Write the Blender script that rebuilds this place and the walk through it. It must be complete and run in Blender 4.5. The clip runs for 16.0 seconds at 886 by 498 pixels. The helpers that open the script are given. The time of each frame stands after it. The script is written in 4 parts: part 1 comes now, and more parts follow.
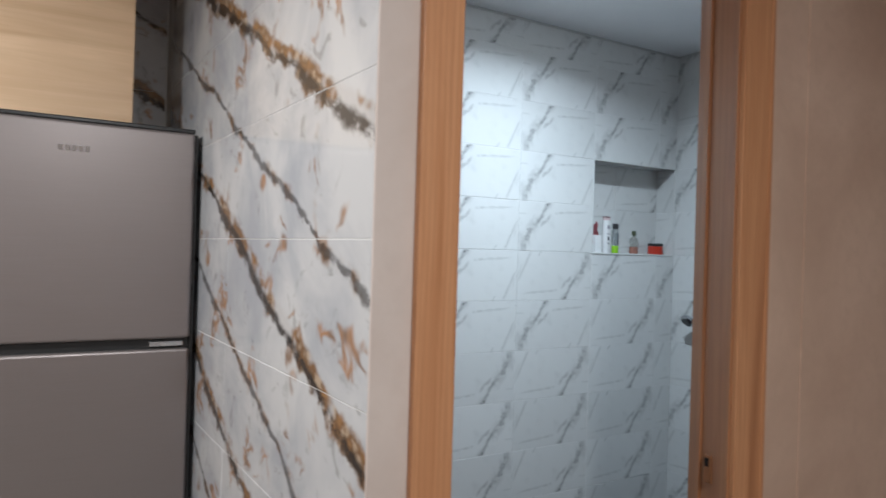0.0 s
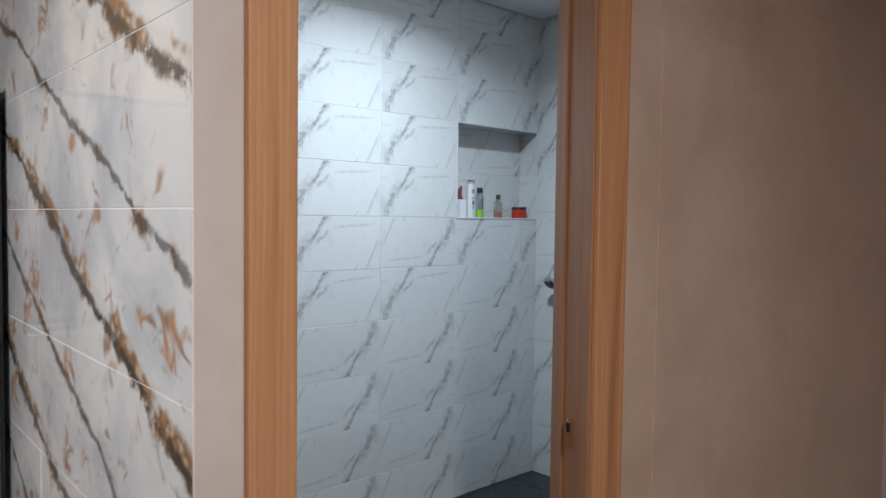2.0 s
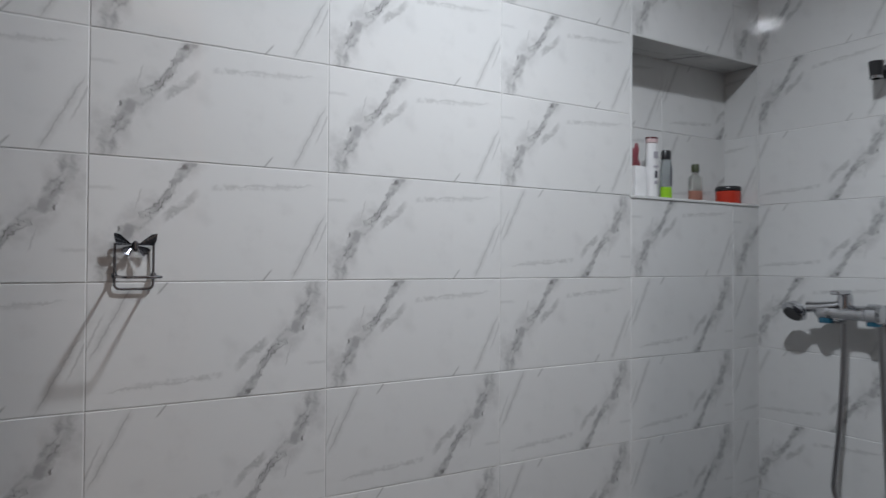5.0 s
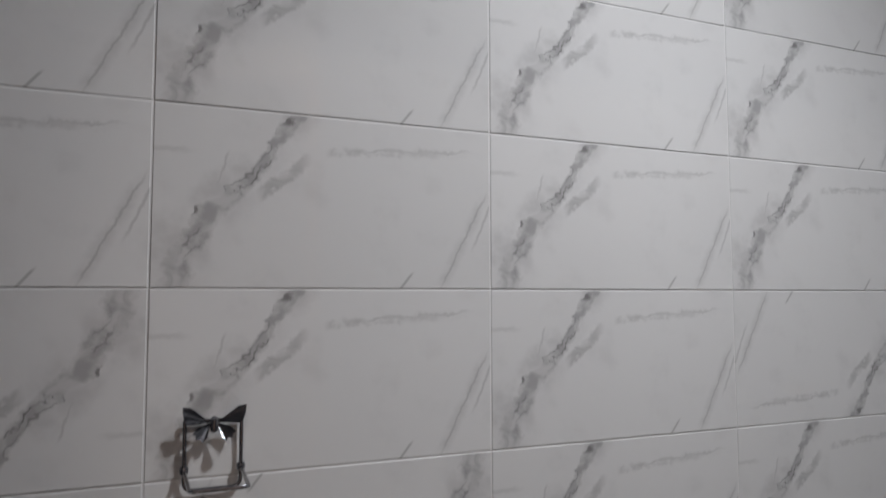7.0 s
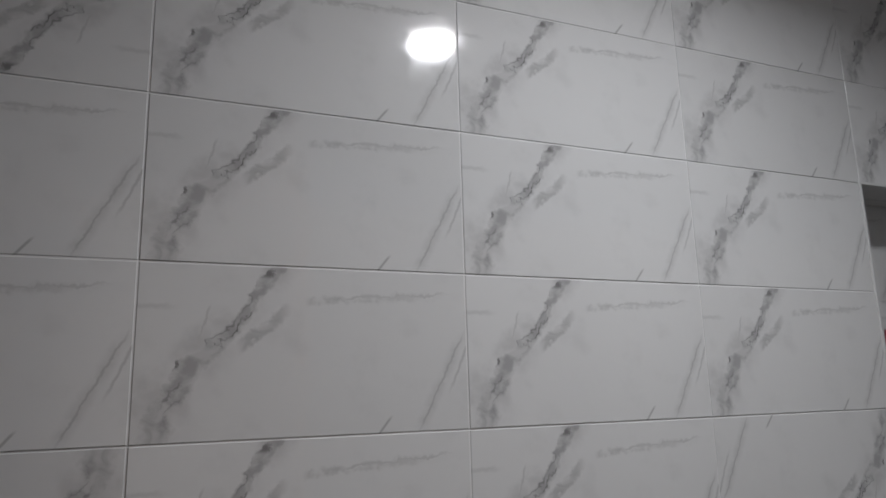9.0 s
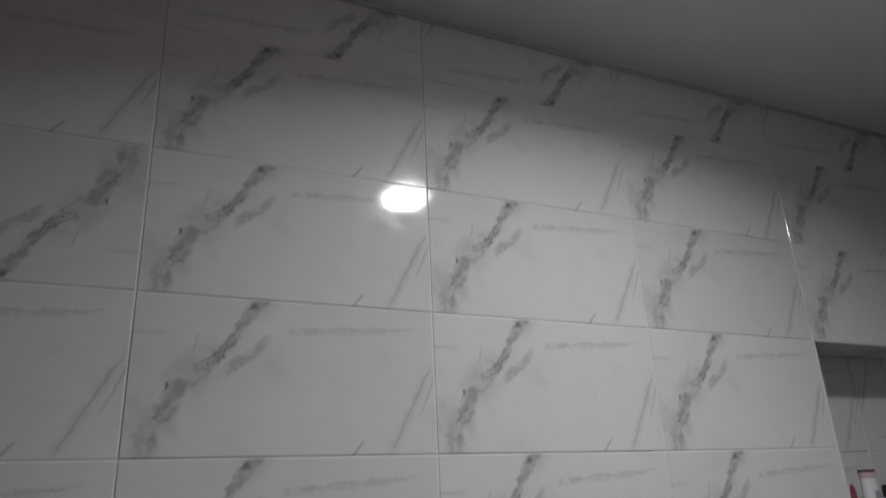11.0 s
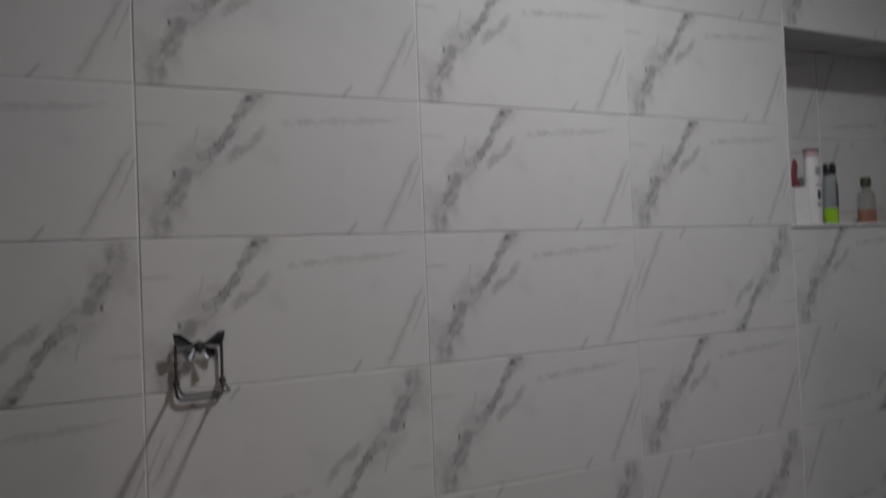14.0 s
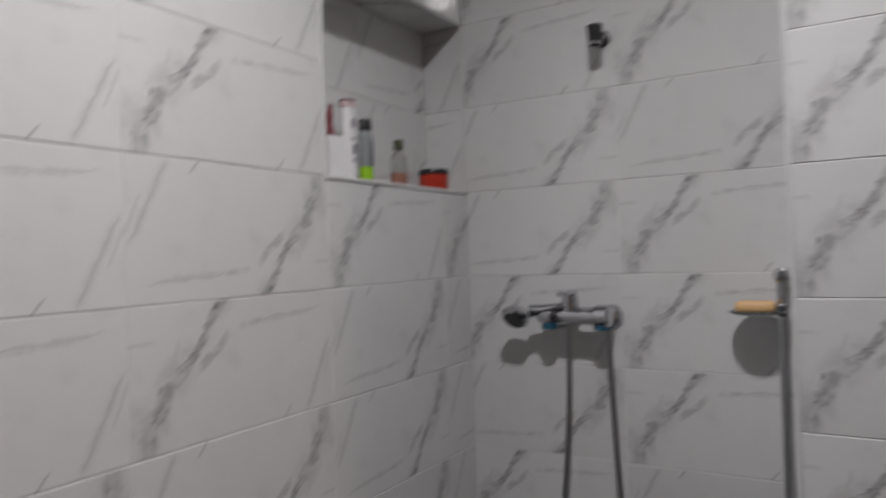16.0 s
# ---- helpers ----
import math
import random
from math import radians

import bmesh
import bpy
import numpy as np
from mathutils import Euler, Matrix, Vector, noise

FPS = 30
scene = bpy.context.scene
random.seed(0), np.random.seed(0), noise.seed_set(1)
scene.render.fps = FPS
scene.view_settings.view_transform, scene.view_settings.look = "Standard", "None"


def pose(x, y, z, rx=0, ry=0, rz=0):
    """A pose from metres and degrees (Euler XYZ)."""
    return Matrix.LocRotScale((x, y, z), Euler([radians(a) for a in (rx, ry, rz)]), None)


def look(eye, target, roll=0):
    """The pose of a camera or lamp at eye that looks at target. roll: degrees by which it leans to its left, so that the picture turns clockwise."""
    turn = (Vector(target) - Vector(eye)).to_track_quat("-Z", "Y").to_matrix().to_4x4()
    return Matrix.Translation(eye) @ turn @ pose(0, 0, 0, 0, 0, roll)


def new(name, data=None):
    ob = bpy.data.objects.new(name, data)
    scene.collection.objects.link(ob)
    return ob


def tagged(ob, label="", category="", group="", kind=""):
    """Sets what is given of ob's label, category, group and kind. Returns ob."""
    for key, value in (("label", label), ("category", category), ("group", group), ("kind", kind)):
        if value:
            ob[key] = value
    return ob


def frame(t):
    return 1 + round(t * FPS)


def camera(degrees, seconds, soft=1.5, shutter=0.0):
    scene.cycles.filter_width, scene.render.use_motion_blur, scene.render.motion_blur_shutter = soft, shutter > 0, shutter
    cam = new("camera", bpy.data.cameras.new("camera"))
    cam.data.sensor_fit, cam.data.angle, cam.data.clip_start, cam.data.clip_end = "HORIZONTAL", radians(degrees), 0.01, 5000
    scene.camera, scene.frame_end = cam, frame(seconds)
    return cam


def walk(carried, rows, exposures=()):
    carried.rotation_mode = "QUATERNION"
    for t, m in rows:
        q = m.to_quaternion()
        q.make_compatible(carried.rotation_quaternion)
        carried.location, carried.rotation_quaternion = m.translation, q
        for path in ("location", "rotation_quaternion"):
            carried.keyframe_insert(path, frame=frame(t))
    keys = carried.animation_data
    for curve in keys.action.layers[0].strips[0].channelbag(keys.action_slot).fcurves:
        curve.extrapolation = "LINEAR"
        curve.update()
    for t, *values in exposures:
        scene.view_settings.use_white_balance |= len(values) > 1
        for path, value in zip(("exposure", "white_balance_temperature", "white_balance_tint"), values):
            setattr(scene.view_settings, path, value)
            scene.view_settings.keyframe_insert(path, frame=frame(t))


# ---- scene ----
cam = camera(64.6, 16.0, 1.5, 0.5)
PATH = [
    (0, (0.076, -0.219, 1.498), (1.122, 1.485, 1.504), 1.7),
    (0.5, (0.13, -0.226, 1.475), (1.266, 1.42, 1.453), 1.3),
    (1, (0.145, -0.23, 1.486), (1.311, 1.393, 1.42), 1.2),
    (1.5, (0.157, -0.205, 1.514), (1.422, 1.344, 1.462), 0.6),
    (2, (0.194, -0.134, 1.503), (1.532, 1.35, 1.418), 0.7),
    (2.5, (0.334, 0.029, 1.523), (1.664, 1.522, 1.536), 0.5),
    (2.8, (0.417, 0.179, 1.504), (1.763, 1.659, 1.51), 0.3),
    (3, (0.493, 0.249, 1.495), (1.835, 1.731, 1.47), 0.8),
    (3.2, (0.541, 0.335, 1.51), (1.914, 1.787, 1.447), 1.6),
    (5.3, (1.17, 1.158, 1.295), (2.184, 2.881, 1.338), 1.1),
    (5.5, (1.203, 1.227, 1.356), (2.202, 2.959, 1.321), 2.4),
    (6, (1.226, 1.395, 1.369), (2.203, 3.14, 1.383), 2.5),
    (6.5, (1.229, 1.529, 1.403), (2.051, 3.348, 1.523), -0.8),
    (7, (1.24, 1.58, 1.498), (2.0, 3.425, 1.639), -0.1),
    (7.5, (1.261, 1.571, 1.533), (2.008, 3.413, 1.753), -1.6),
    (8, (1.253, 1.549, 1.554), (2.0, 3.379, 1.857), -1.6),
    (8.2, (1.252, 1.543, 1.56), (2.012, 3.364, 1.892), -1.6),
    (10.3, (1.25, 1.483, 1.644), (2.017, 3.273, 2.099), -1.3),
    (10.5, (1.251, 1.469, 1.672), (2.064, 3.231, 2.156), -1.1),
    (11, (1.224, 1.441, 1.679), (2.026, 3.138, 2.37), -2.8),
    (11.5, (1.206, 1.381, 1.742), (1.974, 3.064, 2.503), -1.9),
    (12, (1.184, 1.362, 1.74), (1.937, 2.998, 2.609), -2.9),
    (12.5, (1.188, 1.352, 1.688), (1.921, 3.028, 2.498), -3.5),
    (13, (1.212, 1.416, 1.589), (2.026, 3.15, 2.164), -0.4),
    (13.5, (1.211, 1.422, 1.505), (2.022, 3.213, 1.87), -1.7),
    (14, (1.209, 1.348, 1.457), (2.04, 3.167, 1.492), -2.3),
    (14.5, (1.266, 1.469, 1.362), (2.127, 3.27, 1.253), -4.3),
    (15, (1.458, 1.489, 1.321), (2.261, 3.313, 1.147), -4.0),
    (15.5, (1.526, 1.574, 1.374), (2.903, 2.999, 1.109), 1.4),
    (16, (1.531, 1.567, 1.33), (3.249, 2.591, 1.344), -1.9),
]
EXPOSURES = [
    (0.0, 0.54, 5750, 1),
    (2.0, 0.52, 5750, 1),
    (3.2, 0.27, 5750, 1),
    (5.3, 0.10, 6650, 12),
    (5.5, 0.02, 6750, 13),
    (6.0, -0.06, 6750, 13),
    (7.0, -0.22, 6750, 13),
    (8.0, -0.38, 6750, 12),
    (10.5, -0.80, 6750, 13),
    (11.0, -0.75, 6750, 13),
    (11.5, -0.50, 6750, 13),
    (12.0, -0.30, 6750, 13),
    (12.5, -0.14, 6750, 13),
    (13.0, -0.42, 6750, 13),
    (13.5, -0.68, 6800, 13),
    (14.0, -0.85, 6900, 14),
    (14.5, -0.75, 6950, 14),
    (15.0, -0.55, 6950, 14),
    (15.5, -0.28, 7000, 15),
    (16.0, -0.02, 7050, 16),
]
walk(cam, [(t, look(eye, target, roll)) for t, eye, target, roll in PATH], EXPOSURES)

# ---- light and exposure ----
world = bpy.data.worlds.new("world")
scene.world = world
world.use_nodes = True
world.node_tree.nodes["Background"].inputs["Color"].default_value = (0.5, 0.5, 0.5, 1)
world.node_tree.nodes["Background"].inputs["Strength"].default_value = 0.02

CEIL = 2.68
LAMP = (2.035, 1.73)                      # bathroom downlight
# unseen kitchen lamps, added where they balance brightness on each side of the partition
ADDED_KITCHEN_LAMPS = ((-0.75, 1.3, 34.0), (0.45, -0.7, 27.0))


def disc_lamp(name, x, y, z, watts, size, color, spread):
    data = bpy.data.lights.new(name, "AREA")
    data.shape, data.size, data.energy, data.color = "DISK", size, watts, color
    data.spread = radians(spread)
    ob = new(name, data)
    ob.matrix_world = pose(x, y, z)
    return ob


disc_lamp("bathroom_light", LAMP[0], LAMP[1], CEIL - 0.022, 21.0, 0.130, (0.865, 0.925, 1.0), 158)
for kx, ky, kw in ADDED_KITCHEN_LAMPS:
    disc_lamp("added_kitchen_light", kx, ky, CEIL - 0.018, kw, 0.15, (1.0, 0.905, 0.85), 176)


# ---- materials ----
class Nodes:
    """A short way to wire a node material."""

    def __init__(self, name, rough=0.5, metal=0.0, color=(0.8, 0.8, 0.8)):
        self.mat = bpy.data.materials.new(name)
        self.mat.use_nodes = True
        self.tree = self.mat.node_tree
        self.shader = self.tree.nodes["Principled BSDF"]
        self.shader.inputs["Base Color"].default_value = (*color, 1)
        self.shader.inputs["Roughness"].default_value = rough
        self.shader.inputs["Metallic"].default_value = metal

    def add(self, kind, **settings):
        node = self.tree.nodes.new(kind)
        for key, value in settings.items():
            if isinstance(value, (str, bool)):
                setattr(node, key, value)
        return node

    def link(self, a, b):
        self.tree.links.new(a, b)

    def put(self, socket, value):
        if hasattr(value, "is_linked"):
            self.link(value, socket)
        else:
            socket.default_value = value

    def math(self, operation, a, b=0.0, c=0.0, clamp=False):
        node = self.tree.nodes.new("ShaderNodeMath")
        node.operation, node.use_clamp = operation, clamp
        for socket, value in zip(node.inputs, (a, b, c)):
            self.put(socket, value)
        return node.outputs[0]

    def coords(self, out="Object", scale=(1, 1, 1), turn=(0, 0, 0)):
        tex = self.tree.nodes.new("ShaderNodeTexCoord")
        mapping = self.tree.nodes.new("ShaderNodeMapping")
        mapping.inputs["Scale"].default_value = scale
        mapping.inputs["Rotation"].default_value = turn
        self.link(tex.outputs[out], mapping.inputs["Vector"])
        return mapping.outputs[0]

    def world_coords(self, scale=(1, 1, 1)):
        geo = self.tree.nodes.new("ShaderNodeNewGeometry")
        mapping = self.tree.nodes.new("ShaderNodeMapping")
        mapping.inputs["Scale"].default_value = scale
        self.link(geo.outputs["Position"], mapping.inputs["Vector"])
        return mapping.outputs[0]

    def noise(self, vector, scale, detail=4.0, rough=0.55, distort=0.0):
        node = self.tree.nodes.new("ShaderNodeTexNoise")
        self.link(vector, node.inputs["Vector"])
        node.inputs["Scale"].default_value = scale
        node.inputs["Detail"].default_value = detail
        node.inputs["Roughness"].default_value = rough
        node.inputs["Distortion"].default_value = distort
        return node.outputs["Fac"]

    def ramp(self, value, *stops):
        node = self.tree.nodes.new("ShaderNodeValToRGB")
        while len(node.color_ramp.elements) < len(stops):
            node.color_ramp.elements.new(0.5)
        for element, (at, color) in zip(node.color_ramp.elements, stops):
            element.position = at
            element.color = (*color, 1) if isinstance(color, tuple) else (color, color, color, 1)
        self.link(value, node.inputs[0])
        return node.outputs[0]

    def mix(self, fac, a, b):
        node = self.tree.nodes.new("ShaderNodeMix")
        node.data_type = "RGBA"
        self.put(node.inputs["Factor"], fac)
        for socket, value in ((node.inputs[6], a), (node.inputs[7], b)):
            self.put(socket, (*value, 1) if isinstance(value, tuple) else value)
        return node.outputs[2]

    def range(self, value, a, b, c, d):
        node = self.tree.nodes.new("ShaderNodeMapRange")
        node.interpolation_type = "SMOOTHSTEP"
        self.link(value, node.inputs[0])
        for socket, v in zip(node.inputs[1:5], (a, b, c, d)):
            socket.default_value = v
        return node.outputs[0]

    def color(self, out):
        self.link(out, self.shader.inputs["Base Color"])
        return self

    def rough(self, out):
        self.link(out, self.shader.inputs["Roughness"])
        return self

    def bump(self, height, strength=0.2, distance=0.002):
        node = self.tree.nodes.new("ShaderNodeBump")
        node.inputs["Strength"].default_value = strength
        node.inputs["Distance"].default_value = distance
        self.link(height, node.inputs["Height"])
        self.link(node.outputs[0], self.shader.inputs["Normal"])
        return self


def curve_of(n, value, points):
    """A smooth function of value through a few points, both 0 to 1."""
    node = n.tree.nodes.new("ShaderNodeFloatCurve")
    curve = node.mapping.curves[0]
    for at in points[1:-1]:
        curve.points.new(*at)
    curve.points[0].location, curve.points[-1].location = points[0], points[-1]
    for p, at in zip(curve.points, points):
        p.location = at
    node.mapping.update()
    n.link(value, node.inputs["Value"])
    return node.outputs[0]


def tile_material():
    """White glazed ceramic with a printed grey vein; u, v run over one tile."""
    n = Nodes("veined_tile", 0.1)
    uv = n.tree.nodes.new("ShaderNodeTexCoord").outputs["UV"]
    flat = n.tree.nodes.new("ShaderNodeMapping")
    flat.inputs["Scale"].default_value = (2.0, 1.0, 1.0)
    n.link(uv, flat.inputs["Vector"])
    flat = flat.outputs[0]
    split = n.tree.nodes.new("ShaderNodeSeparateXYZ")
    n.link(uv, split.inputs[0])
    u, v = split.outputs[0], split.outputs[1]
    n1 = n.math("SUBTRACT", n.noise(flat, 5.0, 5.0, 0.6), 0.5)
    n2 = n.math("SUBTRACT", n.noise(flat, 17.0, 4.0, 0.6), 0.5)
    n3 = n.noise(flat, 7.0, 3.0, 0.5, 0.8)
    patch = n.noise(flat, 4.2, 3.0, 0.5)
    uw = n.math("ADD", u, n.math("ADD", n.math("MULTIPLY", n1, 0.10), n.math("MULTIPLY", n2, 0.035)))
    vw = n.math("ADD", v, n.math("ADD", n.math("MULTIPLY", n1, 0.14), n.math("MULTIPLY", n2, 0.10)))

    def soft(d, w0, w1, amount):
        return n.math("MULTIPLY", n.range(n.math("ABSOLUTE", d), w0, w1, 1.0, 0.0), amount)

    # the main vein, from the lower left corner up to the top edge: wide and soft below, narrow above
    path = curve_of(n, v, ((0.0, 0.05), (0.2, 0.085), (0.38, 0.14), (0.54, 0.212), (0.73, 0.296), (1.0, 0.39)))
    d = n.math("SUBTRACT", uw, path)
    reach = n.range(v, 0.25, 0.85, 1.05, 0.62)
    dn = n.math("DIVIDE", d, reach)
    body = soft(dn, 0.018, 0.056, n.range(n3, 0.32, 0.60, 0.36, 0.86))
    halo = soft(n.math("ADD", dn, 0.02), 0.03, 0.15, n.range(patch, 0.38, 0.62, 0.05, 0.5))
    wander = n.math("ADD", d, n.math("MULTIPLY", n1, 0.04))
    broken = n.range(n.noise(flat, 9.0, 3.0, 0.6), 0.40, 0.56, 0.1, 1.0)

    def streak(lo, hi, shift, width, amount):
        line = soft(n.math("ADD", wander, shift), width * 0.3, width, amount)
        ends = n.math("MULTIPLY", n.range(v, lo, lo + 0.03, 0.0, 1.0), n.range(v, hi - 0.03, hi, 1.0, 0.0))
        return n.math("MULTIPLY", line, ends)

    core = streak(0.92, 0.995, 0.006, 0.014, 0.75)
    for at in ((0.70, 0.92, 0.016, 0.006, 0.40), (0.50, 0.74, -0.010, 0.007, 0.80), (0.52, 0.70, 0.020, 0.006, 0.45), (0.38, 0.47, 0.040, 0.010, 1.0), (0.12, 0.34, 0.012, 0.007, 0.55), (0.05, 0.25, -0.018, 0.006, 0.35)):
        core = n.math("MAXIMUM", core, n.math("MULTIPLY", streak(*at), broken))
    # a side branch off it
    db = n.math("SUBTRACT", vw, n.math("MULTIPLY_ADD", u, 1.5, 0.11))
    window_b = n.math("MULTIPLY", n.range(u, 0.26, 0.30, 0.0, 1.0), n.range(u, 0.37, 0.44, 1.0, 0.0))
    branch = n.math("MULTIPLY", soft(db, 0.02, 0.065, n.range(n3, 0.3, 0.6, 0.35, 1.0)), window_b)
    # thin veins at the right end
    dc = n.math("SUBTRACT", n.math("ADD", u, n.math("MULTIPLY", n2, 0.02)), n.math("MULTIPLY_ADD", v, 0.26, 0.83))
    window_c = n.math("MULTIPLY", n.range(v, 0.0, 0.08, 0.3, 1.0), n.range(v, 0.5, 0.66, 1.0, 0.0))
    thin = n.math("MULTIPLY", n.math("MAXIMUM", soft(dc, 0.0, 0.009, 0.85), soft(dc, 0.0, 0.035, n.range(n3, 0.35, 0.65, 0.1, 0.4))), window_c)
    de = n.math("SUBTRACT", n.math("ADD", u, n.math("MULTIPLY", n2, 0.02)), n.math("MULTIPLY_ADD", v, 0.22, 0.885))
    thin2 = n.math("MULTIPLY", soft(de, 0.0, 0.008, 0.7), n.math("MULTIPLY", n.range(v, 0.2, 0.34, 0.0, 1.0), n.range(v, 0.52, 0.62, 1.0, 0.0)))
    tick = n.math("MULTIPLY", soft(n.math("SUBTRACT", u, n.math("MULTIPLY_ADD", v, 0.4, 0.70)), 0.001, 0.008, 0.9), n.range(v, 0.07, 0.11, 1.0, 0.0))
    # broken level smears near the top
    dh = n.math("SUBTRACT", n.math("ADD", v, n.math("MULTIPLY_ADD", n1, 0.10, n.math("MULTIPLY", n2, 0.06))), n.math("MULTIPLY_ADD", n.math("SUBTRACT", u, 0.5), 0.12, 0.80))
    window_h = n.math("MULTIPLY", n.range(u, 0.46, 0.50, 0.0, 1.0), n.range(u, 0.64, 0.98, 1.0, 0.05))
    lumps = n.range(n.noise(flat, 6.0, 3.0, 0.6), 0.40, 0.58, 0.1, 0.8)
    level = n.math("MULTIPLY", soft(dh, 0.008, 0.04, lumps), window_h)
    wisp = n.math("MULTIPLY", soft(n.math("ADD", dh, -0.01), 0.0, 0.014, 0.55), n.math("MULTIPLY", n.range(u, 0.55, 0.62, 0.0, 1.0), n.range(u, 0.86, 0.97, 1.0, 0.0)))
    hair = n.math("SUBTRACT", n.math("ADD", u, n.math("MULTIPLY", n2, 0.02)), n.math("MULTIPLY_ADD", v, 0.16, 0.075))
    hair = n.math("MULTIPLY", soft(hair, 0.0, 0.007, 0.5), n.math("MULTIPLY", n.range(v, 0.5, 0.58, 0.0, 1.0), n.range(v, 0.72, 0.78, 1.0, 0.0)))
    dk = n.math("SUBTRACT", n.math("ADD", v, n.math("MULTIPLY", n2, 0.04)), 0.75)
    level2 = n.math("MULTIPLY", soft(dk, 0.0, 0.025, 0.55), n.range(u, 0.06, 0.12, 1.0, 0.0))
    cloud = n.math("MULTIPLY", n.range(n.noise(flat, 2.6, 4.0), 0.5, 0.75, 0.0, 1.0), 0.16)
    grey = body
    for layer, amount in ((halo, 0.8), (branch, 0.7), (thin, 0.75), (thin2, 0.7), (level, 0.62), (wisp, 0.8), (hair, 0.9), (level2, 0.5), (cloud, 1.0)):
        grey = n.math("MAXIMUM", grey, n.math("MULTIPLY", layer, amount))
    grey = n.math("MULTIPLY", grey, 0.80)
    dark = n.math("MAXIMUM", n.math("MULTIPLY", core, 0.75), n.math("MULTIPLY", tick, 0.45))
    info = n.tree.nodes.new("ShaderNodeObjectInfo")
    base = n.mix(info.outputs["Random"], (0.60, 0.60, 0.592), (0.65, 0.65, 0.642))
    shade = n.mix(grey, base, (0.235, 0.23, 0.23))
    n.color(n.mix(dark, shade, (0.05, 0.047, 0.045)))
    wave = n.noise(n.world_coords(), 7.0, 2.0)
    n.rough(n.range(n.noise(n.world_coords(), 30.0, 3.0), 0.3, 0.7, 0.05, 0.10))
    n.bump(wave, 0.03, 0.003)
    return n.mat


def marble_material():
    """Polished white stone with rust and black veins that slant down the wall."""
    n = Nodes("gold_vein_marble", 0.08)
    w = n.world_coords()
    split = n.tree.nodes.new("ShaderNodeSeparateXYZ")
    n.link(w, split.inputs[0])
    n1 = n.math("SUBTRACT", n.noise(w, 3.5, 5.0, 0.6), 0.5)
    n2 = n.math("SUBTRACT", n.noise(w, 22.0, 5.0, 0.65), 0.5)
    across = n.math("MULTIPLY_ADD", split.outputs[1], -0.48, split.outputs[2])
    across = n.math("ADD", across, n.math("MULTIPLY_ADD", split.outputs[0], 0.5, -0.5 * 0.635))
    across = n.math("ADD", across, n.math("ADD", n.math("MULTIPLY", n1, 0.12), n.math("MULTIPLY", n2, 0.035)))

    swell = n.range(n.noise(w, 7.0, 4.0, 0.65), 0.34, 0.64, 0.55, 1.35)

    def vein(offset, w0, w1):
        t = n.math("SUBTRACT", n.math("FRACT", n.math("DIVIDE", n.math("SUBTRACT", across, offset - 0.335), 0.63)), 0.5)
        return n.range(n.math("DIVIDE", n.math("MULTIPLY", n.math("ABSOLUTE", t), 0.63), swell), w0, w1, 1.0, 0.0)

    size = n.noise(w, 6.0, 3.0)
    wide = n.math("MULTIPLY", vein(0.655, 0.022, 0.047), n.range(size, 0.40, 0.50, 0.12, 1.0))
    wide_core = n.math("MULTIPLY", vein(0.640, 0.006, 0.026), n.range(n.noise(w, 10.0, 6.0, 0.8), 0.38, 0.50, 0.0, 1.0))
    fine = n.math("MULTIPLY", vein(0.965, 0.004, 0.015), n.range(n.noise(w, 14.0, 4.0, 0.7), 0.34, 0.46, 0.35, 1.0))
    fine_gold = n.math("MULTIPLY", vein(0.965, 0.006, 0.026), n.range(n.noise(w, 9.0, 3.0), 0.45, 0.6, 0.0, 0.9))
    ring = n.math("ABSOLUTE", n.math("SUBTRACT", n.noise(w, 9.0, 2.0, 0.45, 1.2), 0.5))
    fleck = n.math("MULTIPLY", n.range(ring, 0.0, 0.10, 1.0, 0.0), n.range(n.noise(w, 8.5, 2.0, 0.4), 0.57, 0.67, 0.0, 0.85))
    cloud = n.range(n.noise(w, 3.2, 4.0, 0.6, 0.4), 0.35, 0.7, 0.0, 1.0)
    color = n.mix(cloud, (0.64, 0.635, 0.64), (0.44, 0.45, 0.485))
    smudge = n.range(n.noise(w, 12.0, 3.0, 0.55, 1.5), 0.60, 0.72, 0.0, 0.55)
    color = n.mix(smudge, color, (0.26, 0.25, 0.24))
    color = n.mix(fleck, color, n.ramp(n.noise(w, 18.0, 3.0), (0.38, (0.22, 0.12, 0.06)), (0.6, (0.42, 0.20, 0.07))))
    gold = n.ramp(n.noise(w, 25.0, 4.0), (0.35, (0.33, 0.18, 0.08)), (0.52, (0.20, 0.115, 0.06)), (0.66, (0.50, 0.38, 0.27)))
    color = n.mix(n.math("MAXIMUM", wide, fine_gold), color, gold)
    color = n.mix(n.math("MULTIPLY", n.math("MAXIMUM", wide_core, n.math("MULTIPLY", fine, 0.8)), 0.92), color, (0.035, 0.03, 0.027))
    n.color(color).bump(n.noise(w, 5.0, 2.0), 0.05, 0.003)
    return n.mat


